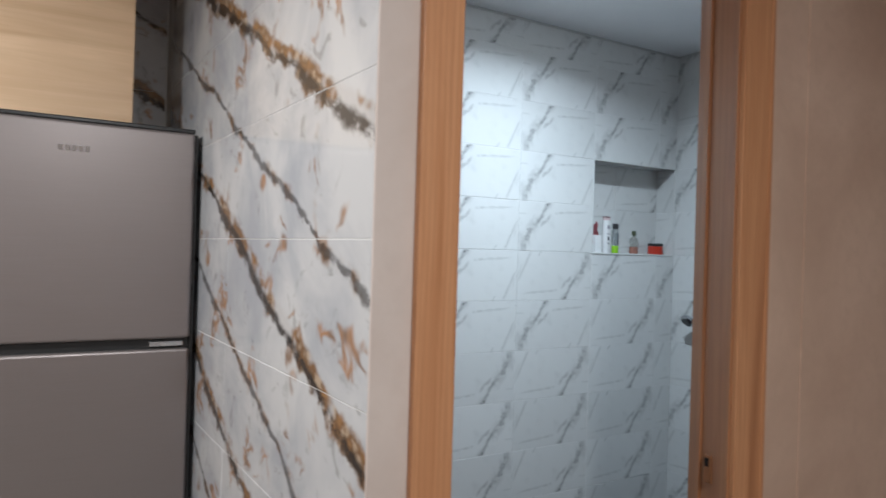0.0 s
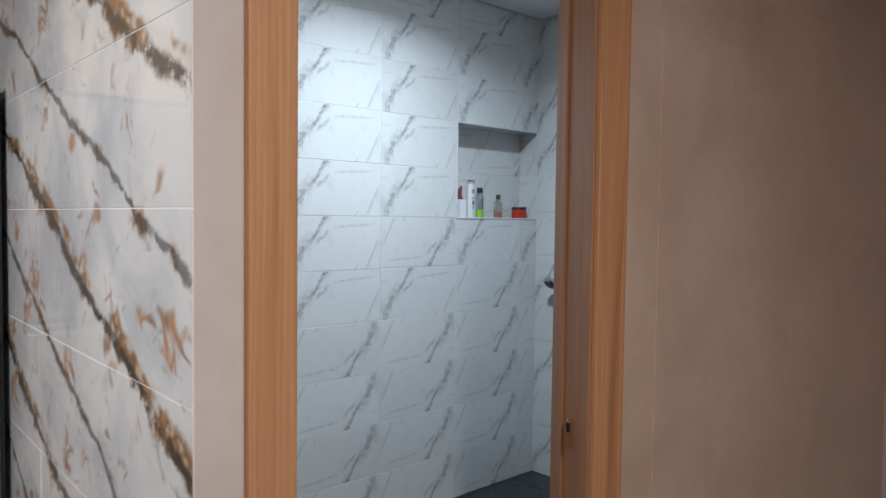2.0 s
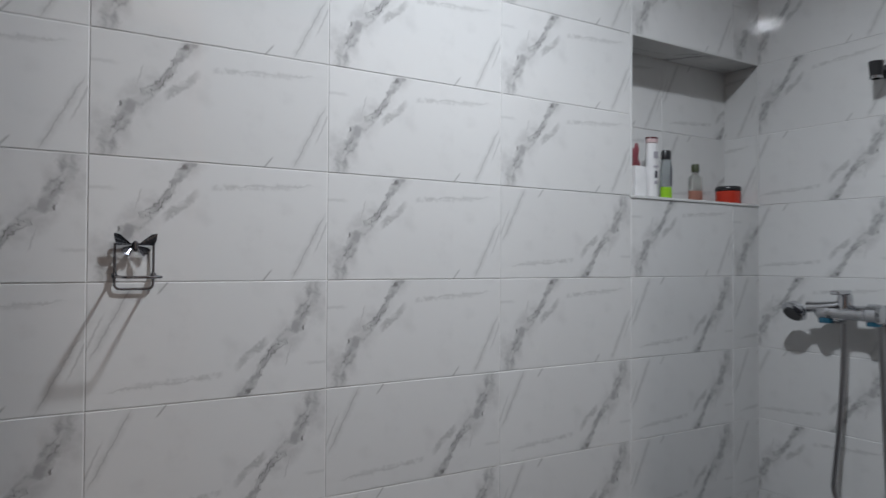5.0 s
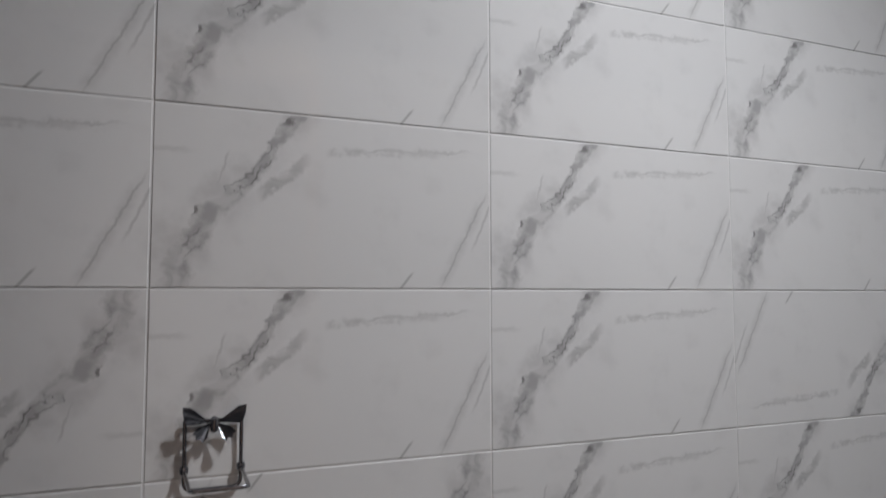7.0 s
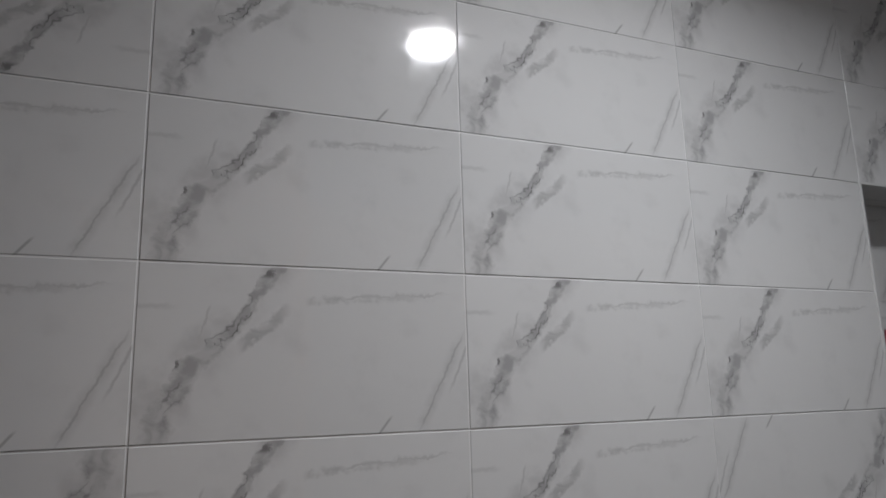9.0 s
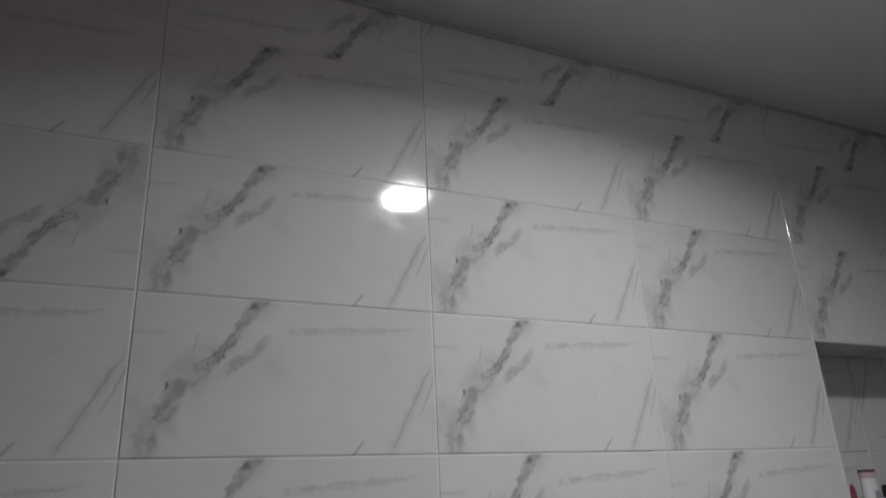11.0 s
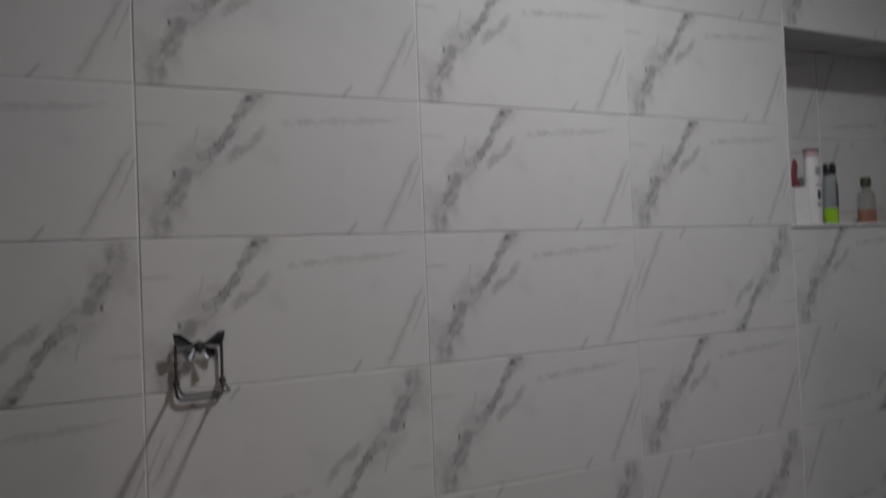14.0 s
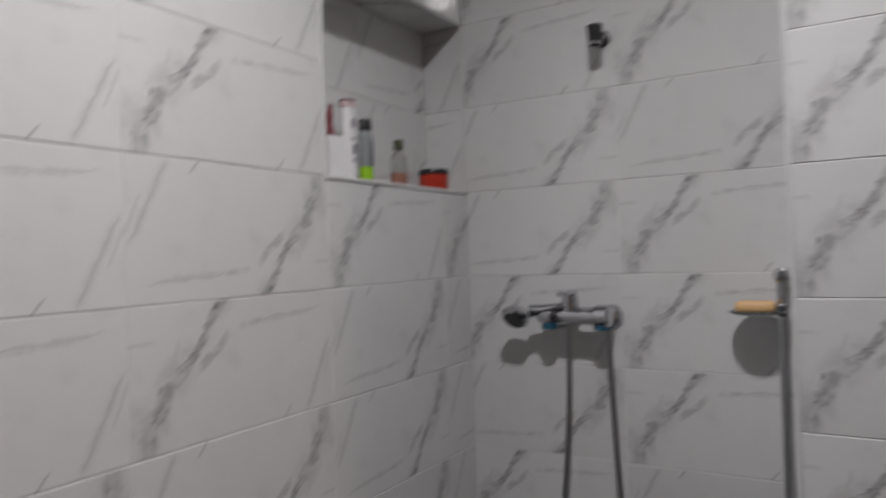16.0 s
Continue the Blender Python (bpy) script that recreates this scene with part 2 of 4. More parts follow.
def wood_material(name, light, mid, dark, scale=1.0, along="z"):
    n = Nodes(name, 0.4)
    stretch = (14 * scale, 14 * scale, 0.7 * scale) if along == "z" else (0.7 * scale, 14 * scale, 14 * scale)
    w = n.world_coords(stretch)
    rings = n.noise(w, 1.2, 6.0, 0.6, 0.8)
    pores = n.noise(n.world_coords(tuple(4 * s for s in stretch)), 5.0, 3.0, 0.6)
    color = n.ramp(rings, (0.3, dark), (0.48, mid), (0.62, light), (0.75, mid))
    lines = n.tree.nodes.new("ShaderNodeTexWave")
    lines.inputs["Scale"].default_value, lines.inputs["Distortion"].default_value = 1.6, 9.0
    lines.inputs["Detail"].default_value = 3.0
    n.link(w, lines.inputs["Vector"])
    color = n.mix(n.math("MULTIPLY", lines.outputs["Fac"], 0.22), color, dark)
    color = n.mix(n.range(pores, 0.55, 0.75, 0.0, 0.35), color, dark)
    n.color(color).rough(n.range(rings, 0.3, 0.7, 0.34, 0.5)).bump(pores, 0.12, 0.0015)
    return n.mat


def plaster_material(name, a, b, c, rough=0.6):
    n = Nodes(name, rough)
    w = n.world_coords()
    big = n.noise(w, 2.2, 5.0, 0.6, 0.5)
    fine = n.noise(w, 26.0, 5.0, 0.6)
    color = n.ramp(big, (0.3, a), (0.5, b), (0.7, c))
    n.color(n.mix(n.range(fine, 0.4, 0.75, 0.0, 0.3), color, a))
    n.rough(n.range(big, 0.3, 0.7, rough - 0.15, rough + 0.1))
    n.bump(n.math("ADD", fine, n.math("MULTIPLY", big, 2.0)), 0.25, 0.003)
    return n.mat


def plain(name, color, rough=0.5, metal=0.0, grain=0.06, scale=40.0):
    n = Nodes(name, rough, metal)
    f = n.noise(n.coords("Object"), scale, 3.0)
    darker = tuple(max(0.0, v * (1 - grain * 2)) for v in color)
    n.color(n.mix(f, darker, color))
    if metal < 0.5:
        n.bump(f, 0.05, 0.001)
    return n.mat


def clear_material(name, color, rough=0.1):
    n = Nodes(name, rough, 0.0, color)
    n.shader.inputs["Transmission Weight"].default_value = 0.75
    n.shader.inputs["IOR"].default_value = 1.4
    return n.mat


def steel_material():
    n = Nodes("brushed_steel", 0.34, 0.75)
    f = n.noise(n.coords("Object", (2, 2, 220)), 3.0, 3.0)
    n.color(n.mix(f, (0.25, 0.222, 0.22), (0.29, 0.262, 0.26)))
    n.rough(n.range(f, 0.2, 0.8, 0.30, 0.40))
    return n.mat


TILE = tile_material()
MARBLE = marble_material()
GROUT = plaster_material("grout", (0.62, 0.615, 0.61), (0.68, 0.675, 0.67), (0.72, 0.715, 0.71), 0.8)
GROUT_LIGHT = plaster_material("pale_grout", (0.62, 0.61, 0.6), (0.66, 0.65, 0.64), (0.7, 0.69, 0.68), 0.8)
WOOD = wood_material("door_frame_wood", (0.60, 0.31, 0.155), (0.53, 0.255, 0.12), (0.36, 0.15, 0.062))
CABINET_WOOD = wood_material("cabinet_laminate", (0.66, 0.47, 0.30), (0.60, 0.42, 0.26), (0.50, 0.33, 0.19), 0.8, "x")
WOOD_DARK = wood_material("worn_metal_brown", (0.34, 0.17, 0.09), (0.27, 0.13, 0.065), (0.14, 0.065, 0.03))
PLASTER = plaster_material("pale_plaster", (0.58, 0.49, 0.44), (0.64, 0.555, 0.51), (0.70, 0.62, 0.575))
# right of the doorway: browner and a little darker than the left strip
TAUPE_PLASTER = plaster_material("taupe_plaster", (0.53, 0.375, 0.285), (0.62, 0.455, 0.355), (0.69, 0.52, 0.415), 0.45)
CEILING_PAINT = plaster_material("ceiling_paint", (0.84, 0.84, 0.86), (0.86, 0.86, 0.88), (0.88, 0.88, 0.90), 0.75)
DARK_FLOOR = plaster_material("charcoal_floor_tile", (0.012, 0.013, 0.018), (0.02, 0.022, 0.03), (0.03, 0.032, 0.04), 0.35)
# dark coat for out-of-view bathroom faces, to hold down bounced light
BOUNCE_CUT = plaster_material("bounce_cut_dark", (0.07, 0.072, 0.078), (0.09, 0.092, 0.10), (0.11, 0.112, 0.12), 0.4)
DIM_FLOOR = plaster_material("beige_low_bounce_floor", (0.26, 0.23, 0.20), (0.30, 0.27, 0.24), (0.34, 0.31, 0.28), 0.3)
SHADE_STRIP = plaster_material("shade_grey_edge_strip", (0.42, 0.42, 0.42), (0.46, 0.46, 0.46), (0.50, 0.50, 0.50), 0.7)
STEEL = steel_material()
CHROME = plain("chrome", (0.58, 0.59, 0.61), 0.09, 1.0, 0.02)
DARK_CHROME = plain("tarnished_chrome", (0.30, 0.30, 0.32), 0.2, 1.0, 0.15, 90.0)
RUBBER_AND_DARK = plain("black_rubber_and_dark", (0.012, 0.012, 0.013), 0.55)
BLACK = plain("black_plastic", (0.018, 0.018, 0.02), 0.3)
TRIM = plain("white_trim", (0.64, 0.64, 0.63), 0.25)
WHITE = plain("white_plastic", (0.82, 0.81, 0.81), 0.3)
PAPER = plain("white_paper", (0.8, 0.8, 0.8), 0.8)
PINK = plain("red_pink_film", (0.52, 0.14, 0.17), 0.3, 0.0, 0.25, 60.0)
WINE = plain("wine_red_cap", (0.10, 0.015, 0.025), 0.3)
ROSE = plain("pale_rose_plastic", (0.66, 0.50, 0.50), 0.35)
RED = plain("red_plastic", (0.50, 0.035, 0.015), 0.35)
GREEN = plain("lime_gel", (0.30, 0.58, 0.03), 0.25)
OLIVE = plain("olive_cap", (0.045, 0.055, 0.02), 0.4)
GREYCLEAR = clear_material("smoky_clear_plastic", (0.50, 0.54, 0.55), 0.12)
PALECLEAR = clear_material("pale_clear_plastic", (0.56, 0.57, 0.54), 0.12)
CORAL = plain("coral_label", (0.33, 0.15, 0.11), 0.4)
INK = plain("dark_print", (0.06, 0.06, 0.08), 0.5)
GREYPRINT = plain("grey_print", (0.38, 0.36, 0.40), 0.5)
TEAL = plain("blue_seal_ring", (0.02, 0.10, 0.16), 0.25)
SOAP = plain("orange_soap", (0.74, 0.46, 0.22), 0.5)
SUCTION = clear_material("clear_suction_cup", (0.95, 0.95, 0.94), 0.08)
SUCTION.node_tree.nodes["Principled BSDF"].inputs["Alpha"].default_value = 0.16
SUCTION.node_tree.nodes["Principled BSDF"].inputs["Transmission Weight"].default_value = 0.97
SUCTION.node_tree.nodes["Principled BSDF"].inputs["IOR"].default_value = 1.12
BROWN = plain("brown_fill", (0.10, 0.055, 0.035), 0.4)
GLOW = Nodes("lamp_diffuser", 0.4)
GLOW.shader.inputs["Emission Color"].default_value = (0.98, 0.99, 1.0, 1)
GLOW.shader.inputs["Emission Strength"].default_value = 45.0
GLOW = GLOW.mat
WARM_GLOW = Nodes("added_lamp_diffuser", 0.4)
WARM_GLOW.shader.inputs["Emission Color"].default_value = (1.0, 0.85, 0.68, 1)
WARM_GLOW.shader.inputs["Emission Strength"].default_value = 20.0
WARM_GLOW = WARM_GLOW.mat


# ---- mesh helpers ----
def part(name, bm, material, parent=None, label=""):
    """Link a bmesh as one mesh object, under a thing if one is given."""
    mesh = bpy.data.meshes.new(name)
    bm.to_mesh(mesh)
    bm.free()
    mesh.materials.append(material)
    ob = new(name, mesh)
    if parent is not None:
        ob.parent = parent
    if label:
        ob["label"] = label
    return ob


def smooth(ob, limit=40):
    for p in ob.data.polygons:
        p.use_smooth = True
    bm = bmesh.new()
    bm.from_mesh(ob.data)
    for e in bm.edges:
        if len(e.link_faces) == 2 and e.calc_face_angle(0) > radians(limit):
            e.smooth = False
    bm.to_mesh(ob.data)
    bm.free()
    return ob


def box(x0, x1, y0, y1, z0, z1, bevel=0.0, segments=2, bm=None):
    out = bm or bmesh.new()
    made = bmesh.ops.create_cube(out, size=1.0)["verts"]
    for v in made:
        v.co = Vector(((x0, x1)[v.co.x > 0], (y0, y1)[v.co.y > 0], (z0, z1)[v.co.z > 0]))
    if bevel:
        edges = {e for v in made for e in v.link_edges}
        bmesh.ops.bevel(out, geom=list(edges), offset=bevel, segments=segments, affect="EDGES", profile=0.5)
    return out


def lathe(profile, steps=28, center=(0, 0, 0), squash=1.0, bm=None):
    """Turn (radius, height) pairs round a vertical line."""
    out = bm or bmesh.new()
    cx, cy, cz = center
    rings = []
    for r, h in profile:
        if r < 1e-5:
            rings.append([out.verts.new((cx, cy, cz + h))])
        else:
            rings.append([out.verts.new((cx + r * math.cos(2 * math.pi * i / steps), cy + squash * r * math.sin(2 * math.pi * i / steps), cz + h)) for i in range(steps)])
    for a, b in zip(rings, rings[1:]):
        for i in range(steps):
            j = (i + 1) % steps
            if len(a) == 1 and len(b) > 1:
                out.faces.new((a[0], b[j], b[i]))
            elif len(b) == 1 and len(a) > 1:
                out.faces.new((a[i], a[j], b[0]))
            elif len(a) > 1:
                out.faces.new((a[i], a[j], b[j], b[i]))
    bmesh.ops.recalc_face_normals(out, faces=out.faces)
    return out


def tube(points, radius, steps=10, bm=None, closed=False):
    """A round bar along points."""
    out = bm or bmesh.new()
    pts = [Vector(p) for p in points]
    rings, side = [], None
    for i, p in enumerate(pts):
        if closed:
            ahead = (pts[(i + 1) % len(pts)] - pts[i - 1]).normalized()
        else:
            ahead = (pts[min(i + 1, len(pts) - 1)] - pts[max(i - 1, 0)]).normalized()
        if side is None:
            side = ahead.orthogonal().normalized()
        side = (side - ahead * side.dot(ahead)).normalized()
        up = ahead.cross(side)
        r = radius(i / (len(pts) - 1)) if callable(radius) else radius
        rings.append([out.verts.new(p + r * (side * math.cos(2 * math.pi * k / steps) + up * math.sin(2 * math.pi * k / steps))) for k in range(steps)])
    pairs = list(zip(rings, rings[1:])) + ([(rings[-1], rings[0])] if closed else [])
    for a, b in pairs:
        for k in range(steps):
            out.faces.new((a[k], a[(k + 1) % steps], b[(k + 1) % steps], b[k]))
    if not closed:
        out.faces.new(rings[0][::-1])
        out.faces.new(rings[-1])
    bmesh.ops.recalc_face_normals(out, faces=out.faces)
    return out


def bent(points, reach=0.01, steps=5):
    """The corners of a polyline rounded off."""
    pts = [Vector(p) for p in points]
    out = [pts[0]]
    for a, b, c in zip(pts, pts[1:], pts[2:]):
        r = min(reach, (a - b).length / 2.1, (c - b).length / 2.1)
        p, q = b + (a - b).normalized() * r, b + (c - b).normalized() * r
        for i in range(steps + 1):
            s = i / steps
            out.append(p * (1 - s) ** 2 + b * 2 * s * (1 - s) + q * s * s)
    return out + [pts[-1]]


def thing(name, at, label, category, group=""):
    ob = new(name)
    ob.empty_display_size = 0.05
    ob.location = at
    return tagged(ob, label, category, group)


def structure(name, bm, material, label="", category=""):
    return tagged(part(name, bm, material), label, category, "", "structure")


# ---- plan ----
YA = 2.583          # face of the long tiled wall
XS = 3.385          # face of the shower wall
XP = 3.00           # face of the pier beside the shower
YP = 1.68           # its corner
XW = 0.635          # kitchen face of the marble wall
XL = 0.79           # bathroom face of the same wall
YD = 0.94           # hall face of the door wall
YI = 1.112          # bathroom face of the door wall
DL, DR, DH = 0.808, 1.695, 2.27   # the doorway
DA, DB = DR - 0.027, 0.084 / (YI - YD + 0.013)      # splayed right lining: its front edge and its slope
PU, PV = 0.502, 0.252             # tile pitch
X1 = 1.233                        # a joint on the long wall
NX, NB, NT, ND = 2.739, 1.512, 2.016, 0.14   # niche: start, shelf, head, depth
G = 0.0016                        # depth of the joints

# ---- structure ----
bm = box(XW, 4.1, YA + G, YA + 0.3, 0, NB - 0.004)
box(XW, 4.1, YA + G, YA + 0.3, NT + 0.004, CEIL, bm=bm)
box(XW, NX - 0.004, YA + G, YA + 0.3, NB - 0.004, NT + 0.004, bm=bm)
box(XS + G, 4.1, YA + G, YA + 0.3, NB - 0.004, NT + 0.004, bm=bm)
box(NX - 0.004, XS + G, YA + ND + G, YA + 0.3, NB - 0.004, NT + 0.004, bm=bm)
wall_north = structure("wall_north", bm, GROUT, "long bathroom wall of white grey-veined ceramic tiles", "wall")
wall_shower = structure("wall_east", box(XS + G, XS + 0.25, YP, YA + G, 0, CEIL), GROUT, "shower wall of white grey-veined ceramic tiles", "wall")
wall_pier = structure("wall_pier", box(XP + G, XS + 0.25, YI, YP, 0, CEIL), GROUT, "tiled wall pier beside the shower", "wall")
wall_marble = structure("wall_west", box(XW + G, XL - 0.014, YD + 0.001, YA + G, 0, CEIL), GROUT_LIGHT, "partition wall between kitchen and bathroom", "wall")
# added facings, never in view, dark so they soak up bounce
structure("wall_west_inner", box(XL - 0.0135, XL, YI + 0.001, YA, 0, CEIL), BOUNCE_CUT, "unseen partition face, darkened to cut bounced light", "wall")
structure("wall_door_inner", box(DR + 0.083, XP, YI + 0.001, YI + 0.006, 0, CEIL), BOUNCE_CUT, "unseen door wall face, darkened to cut bounced light", "wall")
structure("wall_kitchen_side", box(XW + G, XL - G, YA + 0.3, 3.06, 0, CEIL), GROUT_LIGHT)
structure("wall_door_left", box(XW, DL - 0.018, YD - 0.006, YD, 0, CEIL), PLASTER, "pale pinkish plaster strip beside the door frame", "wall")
structure("wall_door_right", box(DR + 0.081, 4.1, YD, YI, 0, CEIL), TAUPE_PLASTER, "mottled taupe plaster wall beside the door", "wall")
structure("wall_door_head", box(DL - 0.018, DR + 0.081, YD, YI, DH + 0.018, CEIL), TAUPE_PLASTER)
structure("wall_door_return", box(XL - G, DL - 0.018, YD + 0.001, YI, 0, CEIL), GROUT)
structure("wall_kitchen_back", box(-2.6, XW + G, 3.06, 3.2, 0, CEIL), GROUT_LIGHT, "kitchen wall of polished veined stone tiles", "wall")
structure("wall_kitchen_left", box(-2.75, -2.6, -2.4, 3.2, 0, CEIL), PLASTER)
structure("wall_behind", box(-2.75, 4.1, -2.4, -2.25, 0, CEIL), PLASTER)
structure("wall_hall_end", box(4.1, 4.25, -2.4, 2.9, 0, CEIL), PLASTER)
# kitchen floor is out of view; beige lowered so less bounce reaches the refrigerator
structure("floor_kitchen", box(-2.75, 4.25, -2.4, 3.2, -0.2, -0.012), DIM_FLOOR, "unseen beige kitchen floor, darkened to bounce less light", "floor")
floor_bath = structure("floor", box(XL - G, XS + G, YD + 0.01, YA + G, -0.012, -0.003), GROUT, "charcoal bathroom floor tiles", "floor")
structure("ceiling", box(-2.75, 4.25, -2.4, 3.2, CEIL, CEIL + 0.15), CEILING_PAINT, "plain white painted ceiling", "ceiling")

# slim edge strip where ceiling meets tiles; its grey paints the shade there
structure("trim", box(XL, XS, YA - 0.004, YA - 0.001, CEIL - 0.013, CEIL - 0.001, 0.001), SHADE_STRIP, "slim ceiling edge strip, greyed like the shade there", "trim")
structure("trim", box(XS - 0.004, XS - 0.001, YP, YA - 0.005, CEIL - 0.013, CEIL - 0.001, 0.001), SHADE_STRIP, "slim ceiling edge strip, greyed like the shade there", "trim")

# niche edges
trims = ((NX - 0.005, NX + 0.003, NB, NT), (XS - 0.006, XS + 0.002, NB, NT))
for x0, x1, z0, z1 in trims:
    structure("trim", box(x0, x1, YA - 0.003, YA + 0.008, z0, z1, 0.002), TRIM, "white tile edge trim round the niche", "trim")
structure("trim", box(NX - 0.005, XS + 0.002, YA - 0.004, YA + 0.008, NB - 0.006, NB + 0.003, 0.002), TRIM, "white tile edge trim round the niche", "trim")
structure("trim", box(NX - 0.005, XS + 0.002, YA - 0.003, YA + 0.008, NT - 0.003, NT + 0.004, 0.002), TRIM, "white tile edge trim round the niche", "trim")
structure("trim", box(XP - 0.003, XP + 0.006, YP - 0.006, YP + 0.003, 0, CEIL, 0.002), TRIM, "pale tile edge trim on the pier corner", "trim")

# ---- door frame ----
frame_door = thing("door_frame", (DL, YD, 0), "orange-brown stained wooden door frame with moulded casing", "door frame")


def under(parent, ob):
    ob.parent = parent
    ob.matrix_parent_inverse = Matrix.Translation(parent.location).inverted()
    return ob


def casing(x0, x1, inner_right):
    """A moulded flat casing: a board with a bead along its outer edge and a step at the inner one."""
    bm = box(x0, x1, YD - 0.022, YD - 0.006, 0, DH + 0.09, 0.003)
    e0, e1 = (x0, x0 + 0.014) if inner_right else (x1 - 0.014, x1)
    box(e0, e1, YD - 0.0245, YD - 0.020, 0, DH + 0.09, 0.002, bm=bm)
    return bm


under(frame_door, part("casing", casing(0.718, DL + 0.002, True), WOOD))
under(frame_door, part("casing", casing(DA + 0.004, 1.794, False), WOOD))
under(frame_door, part("casing", box(DL + 0.003, DR - 0.003, YD - 0.024, YD - 0.004, DH - 0.002, DH + 0.09, 0.003), WOOD))
under(frame_door, part("lining", box(DL - 0.017, DL, YD - 0.005, YI + 0.008, 0, DH + 0.016, 0.002), WOOD))


def splayed(y0, y1, proud, outer):
    """An upright board of the right lining between two depths, its face on the splay."""
    bm = box(DA, outer, y0, y1, 0, DH + 0.016)
    for v in bm.verts:
        if v.co.x < DA + 0.01:
            v.co.x += DB * (v.co.y - YD + 0.005) - proud
    bmesh.ops.bevel(bm, geom=bm.edges[:], offset=0.002, segments=2, affect="EDGES")
    return bm


under(frame_door, part("lining", splayed(YD - 0.005, YI - 0.050, 0.0, DR + 0.080), WOOD))
under(frame_door, part("stop", splayed(YI - 0.049, YI + 0.008, 0.007, DR + 0.080), WOOD))
under(frame_door, part("lining", box(DL + 0.001, DR + 0.033, YD - 0.003, YI + 0.008, DH, DH + 0.016, 0.002), WOOD))
under(frame_door, part("stop", box(DL - 0.001, DL + 0.011, YD + 0.075, YI + 0.004, 0, DH - 0.001, 0.002), WOOD))
# worn strike plate in the lining
bm = box(DR + 0.003, DR + 0.026, YD + 0.070, YD + 0.092, 0.89, 0.965, 0.0012)
under(frame_door, part("strike_plate", bm, WOOD_DARK, None, "worn brown strike plate"))
# black block in place of a hole: paints the dark of the recess
bm = box(DR + 0.0015, DR + 0.020, YD + 0.076, YD + 0.088, 0.935, 0.958, 0.0008)
under(frame_door, part("latch_hole_shade", bm, RUBBER_AND_DARK))

# taupe edge bead beside the casing
structure("trim", box(1.985, 1.996, YD - 0.0035, YD + 0.002, 0, CEIL, 0.0005), TAUPE_PLASTER, "taupe corner bead", "trim")


# ---- kitchen things ----
def refrigerator():
    f = thing("refrigerator", (0.23, 2.64, -0.012), "tall grey-brown steel two-door refrigerator beside the marble wall", "refrigerator")
    x0, x1, y0, y1 = -0.135, 0.605, 2.30, 2.98
    put = lambda *a, **k: under(f, part(*a, **k))
    put("body", box(x0 - 0.004, x1 + 0.014, y0 + 0.06, y1, 0.0, 1.88, 0.006), BLACK)
    put("top_cover", box(x0 - 0.005, x1 + 0.003, y0 + 0.006, y1 - 0.03, 1.878, 1.893, 0.004), BLACK)
    up = put("freezer_door", box(x0, x1, y0, y0 + 0.055, 1.172, 1.878, 0.010, 3), STEEL)
    low = put("fridge_door", box(x0, x1, y0, y0 + 0.055, 0.05, 1.138, 0.010, 3), STEEL)
    put("gasket", box(x0 + 0.002, x1 - 0.002, y0 + 0.018, y0 + 0.06, 1.134, 1.176), RUBBER_AND_DARK)
    # thin black strip down the right edge of the doors
    put("side_seal", box(x1 + 0.001, x1 + 0.013, y0 + 0.012, y0 + 0.06, 0.05, 1.875, 0.002), RUBBER_AND_DARK)
    put("handle_strip", box(0.475, x1 - 0.02, y0 + 0.006, y0 + 0.02, 1.146, 1.163, 0.003), CHROME, label="chrome grip strip")
    bm = bmesh.new()
    for k, (w, h) in enumerate(((0.013, 0.018),) * 5):
        box(0.19 + k * 0.019, 0.19 + k * 0.019 + w, y0 - 0.0025, y0 + 0.002, 1.782, 1.782 + h, 0.001, bm=bm)
    put("emblem", bm, CHROME, label="small silver emblem bars")
    return f


refrigerator()


def wall_cabinet():
    c = thing("wall_cabinet", (0.0, 2.78, 1.92), "light oak laminate wall cabinet above the refrigerator", "cabinet")
    put = lambda *a, **k: under(c, part(*a, **k))
    put("body", box(-0.9, 0.425, 2.522, 3.06, 1.925, 2.6, 0.002), CABINET_WOOD)
    for a, b in ((-0.9, -0.24), (-0.235, 0.428)):
        put("door", box(a, b, 2.50, 2.520, 1.92, 2.6, 0.002), CABINET_WOOD)


wall_cabinet()


def downlight(name, x, y, r, glow, label, deep=0.016):
    d = thing(name, (x, y, CEIL), label, "ceiling light")
    rim = [(r, -0.001), (r + 0.004, -0.003), (r + 0.012, -0.0025), (r + 0.014, 0.0), (r, 0.0)]
    smooth(under(d, part("rim", lathe(rim + rim[:1], 40, (x, y, CEIL)), TRIM)))
    under(d, part("diffuser", lathe([(0, -deep), (r * 0.4, -deep), (r * 0.85, -deep * 0.94), (r * 0.97, -deep * 0.75), (r, -0.001), (r, 0.0), (0, 0.0)], 40, (x, y, CEIL)), glow))
    return d


downlight("ceiling_light", LAMP[0], LAMP[1], 0.070, GLOW, "round white ceiling downlight with glowing dome, switched on", 0.020)
# fixtures for the added kitchen lamps, out of view
for kx, ky, kw in ADDED_KITCHEN_LAMPS:
    downlight("ceiling_light", kx, ky, 0.078, WARM_GLOW, "round warm ceiling lamp, unseen, added to light the kitchen")


